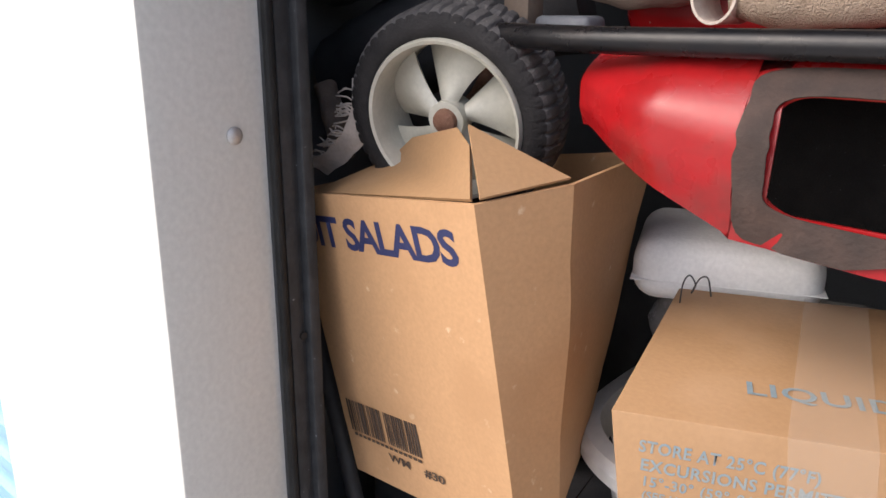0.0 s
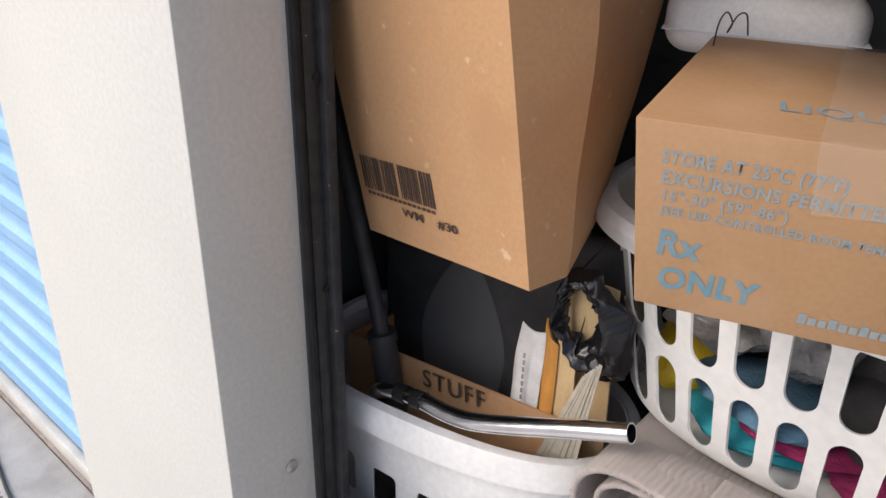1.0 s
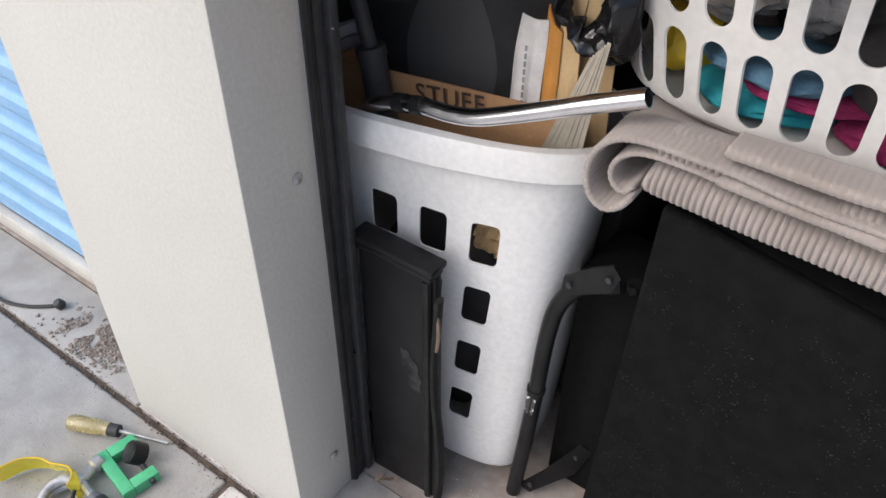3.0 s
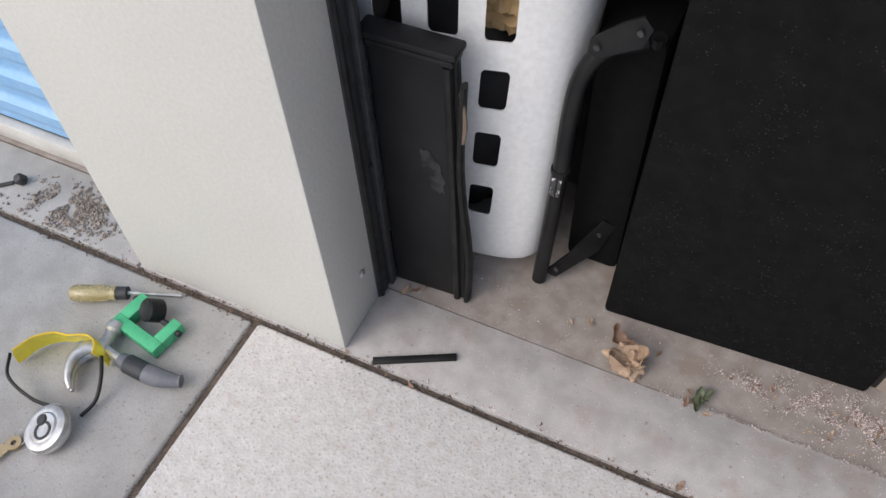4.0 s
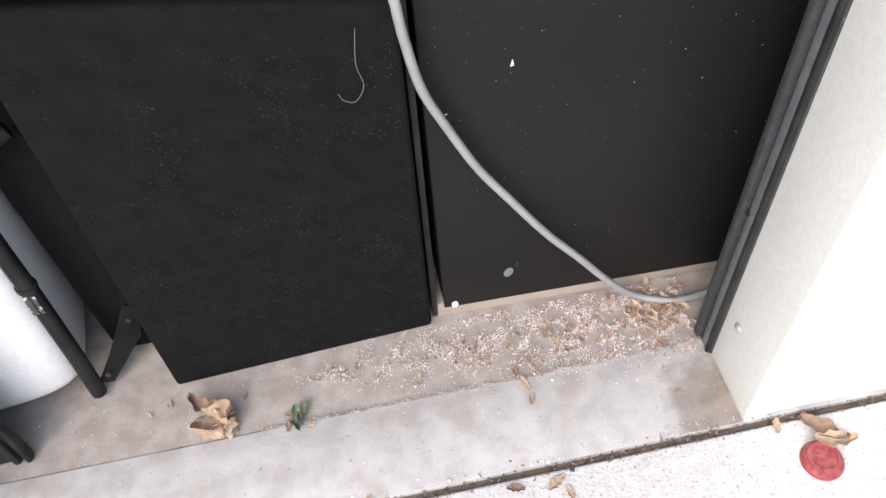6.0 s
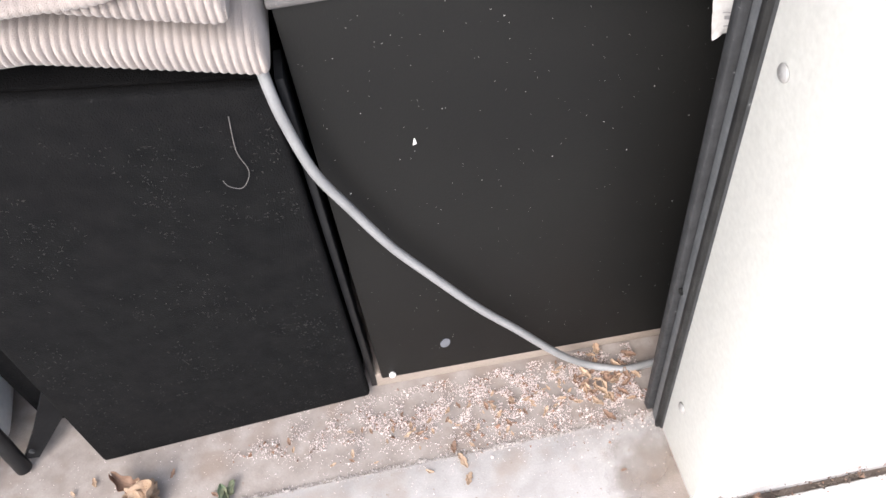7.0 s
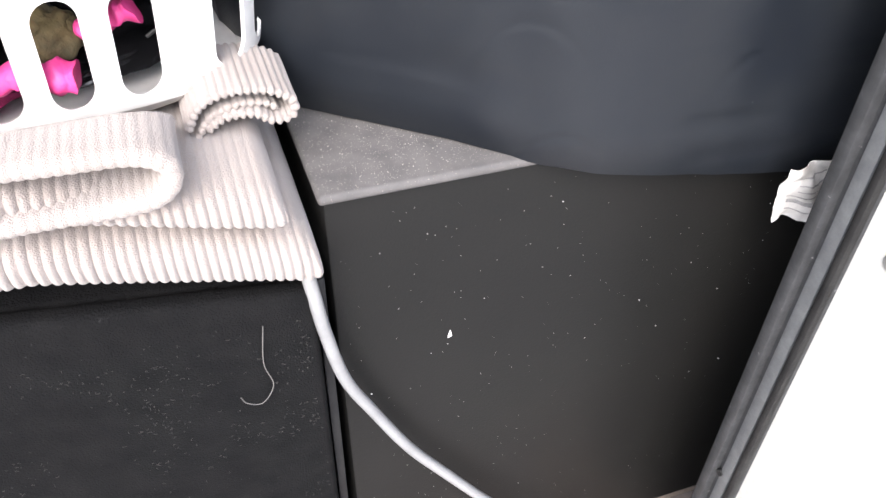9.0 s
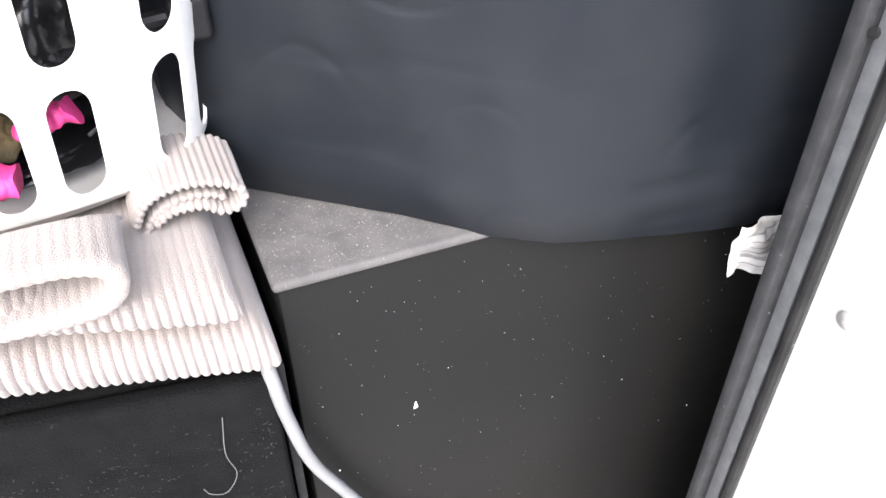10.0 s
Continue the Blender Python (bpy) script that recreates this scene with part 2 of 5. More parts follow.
    "faded_print": mat("faded_print", (0.25, 0.245, 0.24), 0.8, second=(0.45, 0.44, 0.43), scale=300),
    "lint": mat("lint", (0.075, 0.068, 0.062), 0.9, second=(0.035, 0.032, 0.03), scale=90),
    "hair": mat("hair", (0.17, 0.16, 0.15), 0.6, scale=60),
    "dark_felt": mat("dark_felt", (0.12, 0.116, 0.113), 0.95, second=(0.115, 0.112, 0.110), scale=20, grain=700, bump=0.3, spec=0.2),
}

lens_mat = bpy.data.materials.new("yellow_lens")
lens_mat.use_nodes = True
lens_shader = lens_mat.node_tree.nodes["Principled BSDF"]
lens_shader.inputs["Base Color"].default_value = (0.95, 0.85, 0.12, 1)
lens_shader.inputs["Roughness"].default_value = 0.08
lens_shader.inputs["Transmission Weight"].default_value = 0.55
lens_shader.inputs["IOR"].default_value = 1.2
M["yellow_lens"] = lens_mat
tape_mat = bpy.data.materials.new("packing_tape")
tape_mat.use_nodes = True
tape_nodes = tape_mat.node_tree.nodes
tape_gloss = tape_nodes["Principled BSDF"]
tape_gloss.inputs["Base Color"].default_value, tape_gloss.inputs["Roughness"].default_value = (0.75, 0.66, 0.55, 1), 0.12
tape_clear, tape_mix = tape_nodes.new("ShaderNodeBsdfTransparent"), tape_nodes.new("ShaderNodeMixShader")
tape_mix.inputs[0].default_value = 0.07
tape_mat.node_tree.links.new(tape_clear.outputs[0], tape_mix.inputs[1])
tape_mat.node_tree.links.new(tape_gloss.outputs[0], tape_mix.inputs[2])
tape_mat.node_tree.links.new(tape_mix.outputs[0], tape_nodes["Material Output"].inputs[0])
M["clear_tape"] = tape_mat
M["amber_handle"].node_tree.nodes["Principled BSDF"].inputs["Transmission Weight"].default_value = 0.55


# ---- builders ----
def thing(name, at, label, category, group="", kind=""):
    ob = new(name)
    ob.empty_display_size = 0.05
    ob.location = at
    return tagged(ob, label, category, group, kind)


def finish(bm, smooth=35):
    bmesh.ops.recalc_face_normals(bm, faces=bm.faces[:])
    for f in bm.faces:
        f.smooth = True
    for e in bm.edges:
        if len(e.link_faces) == 2 and e.calc_face_angle(0) > radians(smooth):
            e.smooth = False


def part(name, bm, material, parent=None, label="", smooth=35):
    """Links a bmesh that is built in world places as one mesh object under its thing."""
    finish(bm, smooth)
    me = bpy.data.meshes.new(name)
    bm.to_mesh(me)
    bm.free()
    me.materials.append(M[material] if isinstance(material, str) else material)
    ob = new(name, me)
    if parent:
        ob.parent = parent
        spot, up = Vector(parent.location), parent.parent
        while up:
            spot, up = spot + up.location, up.parent
        if parent.type == "EMPTY":
            ob.matrix_parent_inverse = Matrix.Translation(-spot)
    return tagged(ob, label)


def box(x0, x1, y0, y1, z0, z1, r=0.0, seg=2, m=None, bm=None):
    bm = bm or bmesh.new()
    made = bmesh.ops.create_cube(bm, size=1, matrix=Matrix.LocRotScale(((x0 + x1) / 2, (y0 + y1) / 2, (z0 + z1) / 2), None, (abs(x1 - x0), abs(y1 - y0), abs(z1 - z0))))
    if r:
        edges = list({e for v in made["verts"] for e in v.link_edges})
        out = bmesh.ops.bevel(bm, geom=edges, offset=r, segments=seg, profile=0.5, affect="EDGES")
    if m:
        bmesh.ops.transform(bm, matrix=m, verts=bm.verts[:])
    return bm


def hexa(low, high, r=0.0, seg=2):
    """A closed prism between two rings of points."""
    bm = bmesh.new()
    a, b = [bm.verts.new(p) for p in low], [bm.verts.new(p) for p in high]
    n = len(a)
    bm.faces.new(a[::-1])
    bm.faces.new(b)
    for i in range(n):
        bm.faces.new((a[i], a[(i + 1) % n], b[(i + 1) % n], b[i]))
    if r:
        bmesh.ops.bevel(bm, geom=bm.edges[:], offset=r, segments=seg, profile=0.5, affect="EDGES")
    return bm


def smooth_line(points, n=8):
    """Points on a Catmull-Rom curve through the given ones."""
    p = [Vector(q) for q in points]
    p = [p[0] * 2 - p[1], *p, p[-1] * 2 - p[-2]]
    out = []
    for a, b, c, d in zip(p, p[1:], p[2:], p[3:]):
        for i in range(n):
            t = i / n
            out.append(0.5 * (2 * b + (c - a) * t + (2 * a - 5 * b + 4 * c - d) * t * t + (3 * b - a - 3 * c + d) * t ** 3))
    return out + [p[-2]]


def tube(points, radius, sides=12, bm=None, flat=1.0, curved=True, n=8, cap=True):
    """A round rod along a curve; radius may be a function of 0..1."""
    bm = bm or bmesh.new()
    line = smooth_line(points, n) if curved else [Vector(p) for p in points]
    size = radius if callable(radius) else (lambda s: radius)
    rings, side = [], None
    for i, p in enumerate(line):
        way = (line[min(i + 1, len(line) - 1)] - line[max(i - 1, 0)]).normalized()
        if side is None:
            side = way.cross(Vector((0.3, 0.2, 1)) if abs(way.z) < 0.9 else Vector((1, 0, 0.1))).normalized()
        side = (side - way * side.dot(way)).normalized()
        up = way.cross(side)
        r = size(i / (len(line) - 1))
        rings.append([bm.verts.new(p + side * math.cos(a) * r + up * math.sin(a) * r * flat) for a in (2 * math.pi * k / sides for k in range(sides))])
    for a, b in zip(rings, rings[1:]):
        for k in range(sides):
            bm.faces.new((a[k], a[(k + 1) % sides], b[(k + 1) % sides], b[k]))
    if cap:
        bm.faces.new(rings[0][::-1])
        bm.faces.new(rings[-1])
    return bm


def grid(f, nu, nv, close_u=False, bm=None):
    """A sheet of nu x nv cells over f(u, v) with u and v in 0..1."""
    bm = bm or bmesh.new()
    cols = nu if close_u else nu + 1
    v = [[bm.verts.new(f(i / nu, j / nv)) for i in range(cols)] for j in range(nv + 1)]
    for j in range(nv):
        for i in range(nu):
            k = (i + 1) % cols
            bm.faces.new((v[j][i], v[j][k], v[j + 1][k], v[j + 1][i]))
    return bm


def thicken(bm, t):
    bmesh.ops.recalc_face_normals(bm, faces=bm.faces[:])
    bmesh.ops.solidify(bm, geom=bm.faces[:], thickness=t)
    return bm


def holed(f, u0, u1, v0, v1, hu, hv, cu, cv, round_part=1.0, bm=None, n=6, slant=0.0, stretch=1.0):
    """One cell of a perforated sheet: the rectangle u0..u1, v0..v1 with a rounded hole of hu x hv about (cu, cv)."""
    bm = bm or bmesh.new()
    r = min(hu, hv) / 2 * round_part
    inner, outer = [], []
    for sx, sy, a0 in ((1, 1, 0), (-1, 1, 90), (-1, -1, 180), (1, -1, 270)):
        for k in range(n + 1):
            a = radians(a0 + 90 * k / n)
            x, y = sx * (hu / 2 - r) + r * math.cos(a), sy * (hv / 2 - r * stretch) + r * stretch * math.sin(a)
            inner.append((cu + x + slant * y, cv + y))
            edge = k / n
            if sx * sy > 0:
                ox, oy = (1, 2 * edge) if edge <= 0.5 else (2 - 2 * edge, 1)
            else:
                ox, oy = (2 * edge, 1) if edge <= 0.5 else (1, 2 - 2 * edge)
            wide, tall = (u1 - cu if sx > 0 else cu - u0), (v1 - cv if sy > 0 else cv - v0)
            outer.append((cu + sx * ox * wide, cv + sy * oy * tall))
    m = len(inner)
    mid = [((a[0] * 0.6 + b[0] * 0.4), (a[1] * 0.6 + b[1] * 0.4)) for a, b in zip(inner, outer)]
    rings = [[bm.verts.new(f(*p)) for p in ring] for ring in (inner, mid, outer)]
    for a, b in zip(rings, rings[1:]):
        for k in range(m):
            bm.faces.new((a[k], a[(k + 1) % m], b[(k + 1) % m], b[k]))
    return bm


def weld(bm, d=0.0004):
    bmesh.ops.remove_doubles(bm, verts=bm.verts[:], dist=d)
    return bm


def words(name, text, size, m, material, parent, bold=0.0, spacing=1.0, shear=0.0, align="LEFT", label="", wide=1.0):
    """Built-in letters as a thin mesh: its x runs along m's x, its y along m's y."""
    c = bpy.data.curves.new(name, "FONT")
    c.body, c.size, c.offset, c.space_character, c.shear, c.align_x = text, size, bold, spacing, shear, align
    c.resolution_u = 3
    c.extrude = 0.0
    holder = new(name, c)
    bpy.context.view_layer.update()
    me = bpy.data.meshes.new_from_object(holder.evaluated_get(bpy.context.evaluated_depsgraph_get()))
    bpy.data.objects.remove(holder)
    bpy.data.curves.remove(c)
    me.transform(m @ Matrix.Diagonal((wide, 1, 1, 1)))
    me.materials.clear()
    me.materials.append(M[material])
    ob = new(name, me)
    ob.parent = parent
    ob.matrix_parent_inverse = Matrix.Translation(-Vector(parent.location))
    return tagged(ob, label)


def plane_frame(origin, along, up, lift=0.0006):
    """A pose whose x and y lie in the plane through origin, lifted off it."""
    x = Vector(along).normalized()
    y = Vector(up) - x * Vector(up).dot(x)
    y.normalize()
    z = x.cross(y)
    return Matrix.Translation(Vector(origin) + z * lift) @ Matrix((x, y, z)).transposed().to_4x4()


def press(ob, under, lift=0.0004):
    """Lays the points of a thin mesh on the surface of another part."""
    bpy.context.view_layer.update()
    for v in ob.data.vertices:
        hit, place, normal, face = under.closest_point_on_mesh(v.co)
        v.co = place + normal * lift
    return ob


def structure(name, bm, material, label, category="wall"):
    return tagged(part(name, bm, material), label, category, "", "structure")


# ---- the place ----
W = 1.12
# unseen past the slabs; given concrete so it bounces light into the unit
structure("ground", box(-60, 60, -60, 60, -0.30, -0.02), "concrete", "wide unseen concrete ground beyond the slabs, bouncing light into the unit", "ground")
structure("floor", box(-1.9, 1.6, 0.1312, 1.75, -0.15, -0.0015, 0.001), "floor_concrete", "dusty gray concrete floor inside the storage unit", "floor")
sill = structure("door_sill", box(-0.40, 1.55, -0.004, 0.1298, -0.15, 0.0, 0.001), "sill_concrete", "smooth worn gray concrete door sill with dust", "floor")
structure("neighbor_sill", box(-1.9, -0.405, -0.004, 0.129, -0.15, 0.0, 0.004), "concrete", "gray concrete sill before the blue door", "floor")
pavement = thing("pavement", (0, -0.8, -0.1), "pale rough concrete pavement slabs with dirty joints", "pavement", "", "structure")
part("slab", box(-0.152, 1.75, -1.6, -0.0145, -0.15, 0.0, 0.005, 3), "slab_concrete", pavement)
part("slab", box(-1.9, -0.164, -1.6, -0.0145, -0.15, -0.002, 0.006, 3), "concrete", pavement)
structure("joint_fill", box(-1.9, 1.75, -1.59, -0.001, -0.14, -0.009), "dirt", "dark dirt in the pavement joints", "ground")

structure("pillar_left", box(-0.40, 0.0, 0.0, 0.150, 0, 2.6, 0.003), "white_paint", "cream painted metal pillar between two storage doors")
structure("pillar_right", box(W, 1.75, 0.0, 0.150, 0, 2.6, 0.003), "white_paint", "cream painted metal pillar beside the storage door")
structure("header", box(-1.9, 1.75, 0.003, 0.150, 2.15, 2.6), "white_paint", "cream painted metal header over the storage doors")
# unseen walls and ceiling added to close the unit and keep it dark
structure("wall_left", box(-0.30, -0.24, 0.152, 1.75, 0, 2.6), "dim_inner_wall", "unseen inner wall of the storage unit, coloured dark for shade")
structure("wall_right", box(1.36, 1.42, 0.152, 1.75, 0, 2.6), "dim_inner_wall", "unseen inner wall of the storage unit, coloured dark for shade")
structure("wall_back", box(-1.9, 1.75, 1.752, 1.82, 0, 2.6), "dim_inner_wall", "unseen back wall of the storage unit, coloured dark for shade")
structure("ceiling", box(-1.9, 1.75, 0.0, 1.82, 2.602, 2.66), "dim_inner_wall", "unseen ceiling of the storage unit, coloured dark for shade", "ceiling")
structure("wall_end", box(-1.98, -1.902, -0.0, 1.82, 0, 2.6), "dim_inner_wall", "plain wall beside the blue door")
structure("wall_west", box(1.752, 1.82, -0.0, 1.82, 0, 2.6), "dim_inner_wall", "plain wall closing the storage row")

# blue roller door of the next unit
roller = thing("door_1", (-1.15, 0.14, 0), "light blue ribbed metal roller door, closed", "door", "", "structure")
rib = 0.075
def ribbed(u, v):
    z = 0.045 + v * 2.1
    k = (z / rib) % 1.0
    d = 0.012 * (0.5 + 0.5 * math.tanh(5 * math.sin(2 * math.pi * k)))
    return (-1.9 + u * 1.5, 0.158 - d, z)
part("curtain", thicken(grid(ribbed, 2, 28 * 12), 0.002), "blue_paint", roller)
part("bottom_bar", box(-1.9, -0.402, 0.138, 0.160, 0.0, 0.042, 0.004), "pale_metal", roller, "pale metal bottom bar")

def bolt(x, y, z, side):
    b = bmesh.new()
    prof = [(0.0, 0.0075), (0.0012, 0.0075), (0.0026, 0.006), (0.0036, 0.0035), (0.004, 0.0005)]
    grid(lambda u, v: (x + side * prof[round(v * 4)][0], y + prof[round(v * 4)][1] * math.cos(2 * math.pi * u), z + prof[round(v * 4)][1] * math.sin(2 * math.pi * u)), 14, 4, True, b)
    ob = part("bolt", b, "zinc")
    return tagged(ob, "small round-headed metal bolt in the cream door frame", "bolt", "door frame bolts")

for z in (0.106, 0.623, 1.242, 1.86):
    bolt(0.0005, 0.076, z, 1)
    bolt(W - 0.0005, 0.077, z + 0.01, -1)

# black door guides
def guide(name, x, s):
    g = thing(name, (x, 0.125, 0), "black metal roller door guide with worn rubber lip", "door guide", "door guides")
    part("channel", box(x - s * 0.03, x + s * 0.004, 0.107, 0.152, 0, 2.2, 0.002), "track_metal", g)
    part("lip", box(x - s * 0.002, x + s * 0.010, 0.1075, 0.1155, 0.004, 2.2, 0.003), "black_rubber", g)
    part("wear_strip", box(x - s * 0.003, x + s * 0.0065, 0.118, 0.131, 0.003, 2.2, 0.001), "worn_track" if s < 0 else "track_metal", g, "worn gray metal strip" if s < 0 else "")
    part("flange", box(x - s * 0.03, x + s * 0.013, 0.136, 0.149, 0.004, 2.2, 0.003), "track_metal", g)
    for z in (0.29, 0.83, 1.05, 1.40):
        part("rivet", tube([(x + s * 0.005, 0.131, z), (x + s * 0.0085, 0.131, z)], 0.004, 8, curved=False), "black_rubber", g)
    return g
guide("door_guide", 0.0, 1)
guide("door_guide", W, -1)

# ---- black carpeted box, black cabinet, cushion ----
carpet_box = thing("carpeted_box", (0.54, 0.4, 0), "box covered in black linty carpet standing on the floor", "box")
carpet_panel = part("front_panel", hexa([(0.340, 0.228, 0.003), (0.730, 0.247, 0.003), (0.729, 0.267, 0.003), (0.339, 0.249, 0.003)],
                         [(0.352, 0.232, 0.650), (0.735, 0.225, 0.592), (0.734, 0.246, 0.591), (0.351, 0.252, 0.649)], 0.007, 3), "black_carpet", carpet_box)
part("body", hexa([(0.342, 0.250, 0.003), (0.726, 0.268, 0.003), (0.72, 0.62, 0.003), (0.33, 0.60, 0.003)],
                  [(0.353, 0.2535, 0.646), (0.731, 0.2475, 0.588), (0.725, 0.62, 0.588), (0.34, 0.60, 0.645)], 0.006, 3), "black_carpet", carpet_box)
part("corner_trim", hexa([(0.7335, 0.262, 0.004), (0.7420, 0.262, 0.004), (0.7420, 0.30, 0.004), (0.7335, 0.30, 0.004)],
                         [(0.7375, 0.245, 0.585), (0.7455, 0.245, 0.585), (0.7455, 0.29, 0.585), (0.7375, 0.29, 0.585)], 0.001), "black_plastic", carpet_box, "black plastic corner trim")

cabinet = thing("cabinet", (1.0, 0.45, 0), "black laminate cabinet with a dusty top", "cabinet")
part("body", hexa([(0.752, 0.253, 0.034), (1.30, 0.238, 0.034), (1.30, 0.75, 0.034), (0.752, 0.75, 0.034)],
                  [(0.752, 0.253, 0.6505), (1.30, 0.238, 0.6505), (1.30, 0.75, 0.6505), (0.752, 0.75, 0.6505)], 0.002), "black_laminate", cabinet)
part("top", hexa([(0.748, 0.2485, 0.651), (1.304, 0.234, 0.651), (1.304, 0.755, 0.651), (0.748, 0.755, 0.651)],
                 [(0.748, 0.2485, 0.660), (1.304, 0.234, 0.660), (1.304, 0.755, 0.660), (0.748, 0.755, 0.660)], 0.0035, 3), "dusty_top", cabinet, "black top thick with gray dust")
part("plinth", box(0.764, 1.29, 0.275, 0.73, 0.0315, 0.034), "black_laminate", cabinet)
plank = thing("plank", (1.03, 0.5, 0), "pale weathered wooden plank under the black cabinet", "plank")
part("board", hexa([(0.738, 0.262, 0.0), (1.34, 0.247, 0.0), (1.34, 0.74, 0.0), (0.738, 0.74, 0.0)], [(0.738, 0.264, 0.031), (1.34, 0.249, 0.031), (1.34, 0.74, 0.031), (0.738, 0.74, 0.031)], 0.003), "pale_wood", plank)

cushion = thing("vinyl_ottoman", (1.0, 0.5, 0.66), "large black vinyl seat cushion lying on the dusty cabinet", "cushion")
OUTLINE = [Vector(p) for p in ((0.715, 0.44, 0), (0.735, 0.385, 0), (0.775, 0.345, 0), (0.83, 0.300, 0), (0.885, 0.252, 0), (0.93, 0.222, 0), (1.00, 0.208, 0), (1.12, 0.202, 0), (1.24, 0.204, 0),
                               (1.33, 0.24, 0), (1.335, 0.5, 0), (1.32, 0.76, 0), (1.10, 0.80, 0), (0.80, 0.79, 0), (0.72, 0.70, 0), (0.712, 0.55, 0), (0.715, 0.44, 0))]
RING = smooth_line(OUTLINE, 22)[:-1]
CREASES = ((0.90, 0.775, 0.030, 0.8), (0.925, 0.690, 0.028, 0.8), (0.86, 0.835, 0.040, -0.6), (1.06, 0.74, 0.020, 0.7), (0.80, 0.80, 0.03, 0.9), (0.99, 0.86, 0.035, 0.5))
def seat(u, v):
    p = RING[round(u * len(RING)) % len(RING)]
    d = min(v, 1 - v)
    roundness = math.sin(min(d / 0.10, 1.0) * math.pi / 2)
    pull = (0.010 if v < 0.5 else 0.035) * (1 - roundness)
    q = p.lerp(Vector((1.03, 0.5, 0)), pull / 0.28)
    sag = (0.008 + 0.040 * min(1.0, max(0.0, (p.x - 0.93) / 0.22))) * min(1.0, max(0.0, (0.25 - p.y) / 0.035)) * (1 - v) ** 3
    z = 0.662 + 0.40 * v - sag
    out = Vector((p.x - 1.03, p.y - 0.5, 0)).normalized()
    w = 0.003 * noise.noise((p.x * 6, p.y * 6, z * 7)) + 0.0016 * noise.noise((p.x * 26, p.y * 26, z * 14))
    crease = 0.0035 * max(0.0, noise.noise((p.x * 7 + z * 16, p.y * 9, z * 42 + 3.0)) - 0.25)
    for x0, z0, wide, bow in CREASES:
        dx = p.x - x0
        if abs(dx) < 2 * wide and p.y < 0.45:
            crease += 0.0013 * math.exp(-(dx / wide) ** 2) * math.exp(-((z - z0 + bow * dx * dx / wide - 0.25 * bow * dx) / 0.0035) ** 2)
    return Vector((q.x, q.y, z)) + out * (w - crease)
bm = grid(seat, len(RING), 130, True)
bmesh.ops.holes_fill(bm, edges=[e for e in bm.edges if e.is_boundary], sides=600)
part("cover", bm, "black_vinyl", cushion)
part("seam", tube([p.lerp(Vector((1.03, 0.5, 0)), -0.002) + Vector((0, 0, 1.0)) for p in RING[::11]] + [RING[0] + Vector((0, 0, 1.0))], 0.003, 6, n=3), "black_vinyl", cushion, "piped vinyl seam")

# ---- laundry hamper ----
hamper = thing("laundry_hamper", (0.045, 0.326, 0), "tall white plastic laundry hamper with square holes", "hamper")
HAMPER_TURN = Matrix.Translation((0.036, 0.326, 0)) @ Matrix.Rotation(radians(6.5), 4, "Z")
def hamper_at(u, v):
    """u: 0..1 round the hamper from its back; v: height in metres."""
    t = v / 0.66
    a, b = 0.172 + 0.047 * t, 0.106 + 0.016 * t
    if v < 0.045:
        tuck = 0.034 * (1 - math.sin(math.pi / 2 * v / 0.045))
        a, b = a - tuck, b - tuck
    ang = 2 * math.pi * u + math.pi / 2
    c, s = math.cos(ang), math.sin(ang)
    p = 5.0 - 2.6 * t
    k = (abs(c) ** p + abs(s) ** p) ** (-1 / p)
    return HAMPER_TURN @ Vector((a * k * c, b * k * s, 0.001 + v))
def turns_at(f, n=4000):
    """A table that turns an even step along a ring into its u."""
    pts = [f(i / n) for i in range(n + 1)]
    d = np.concatenate([[0], np.cumsum([(b - a).length for a, b in zip(pts, pts[1:])])])
    return lambda s: float(np.interp(s, d / d[-1], np.linspace(0, 1, n + 1)))
even = turns_at(lambda u: hamper_at(u, 0.4))
def slanted(u, v):
    """The hole columns lean a little towards the left as they go down."""
    return hamper_at(even((u - 0.045 * min(1.0, max(0.0, (0.50 - v) / 0.5)) * 0.55) % 1.0), v)
bm = bmesh.new()
cells = 16
for v0, v1 in ((0.0, 0.008), (0.008, 0.022), (0.022, 0.045), (0.045, 0.119), (0.555, 0.59), (0.59, 0.627)):
    grid(lambda u, v: slanted(u, v0 + (v1 - v0) * v), cells * 4, 2, True, bm)
for v0, v1 in ((0.119, 0.228), (0.228, 0.337), (0.337, 0.446), (0.446, 0.555)):
    for i in range(cells):
        cell = lambda u, v: slanted((i + u) / cells, v0 + (v1 - v0) * v)
        if i in (6, 7, 8, 9, 0, 1, 14, 15):
            holed(cell, 0, 1, 0, 1, 0.54, 0.60, 0.5, 0.5, 0.32, bm, 4)
        else:
            grid(cell, 4, 4, False, bm)
weld(bm, 0.0003)
part("basket", thicken(bm, 0.0025), "hamper_plastic", hamper)
def rim_at(u, v):
    prof = [(0.0, 0.612), (0.014, 0.603), (0.019, 0.607), (0.018, 0.632), (0.012, 0.643), (0.0, 0.644), (-0.003, 0.630)]
    d, z = prof[round(v * 6)]
    p, c = hamper_at(u, 0.627), HAMPER_TURN @ Vector((0, 0, 0))
    out = Vector((p.x - c.x, p.y - c.y, 0)).normalized()
    dip = 0.010 * math.sin(2 * math.pi * u * 2 + 0.6)
    return Vector((p.x, p.y, z + dip)) + out * d
part("rim", grid(lambda u, v: rim_at(even(u), v), 120, 6, True), "hamper_plastic", hamper, "thick rolled white rim")
bm = grid(lambda u, v: Vector((0.045, 0.326, 0.006)).lerp(hamper_at(u, 0.006), v), 48, 2, True)
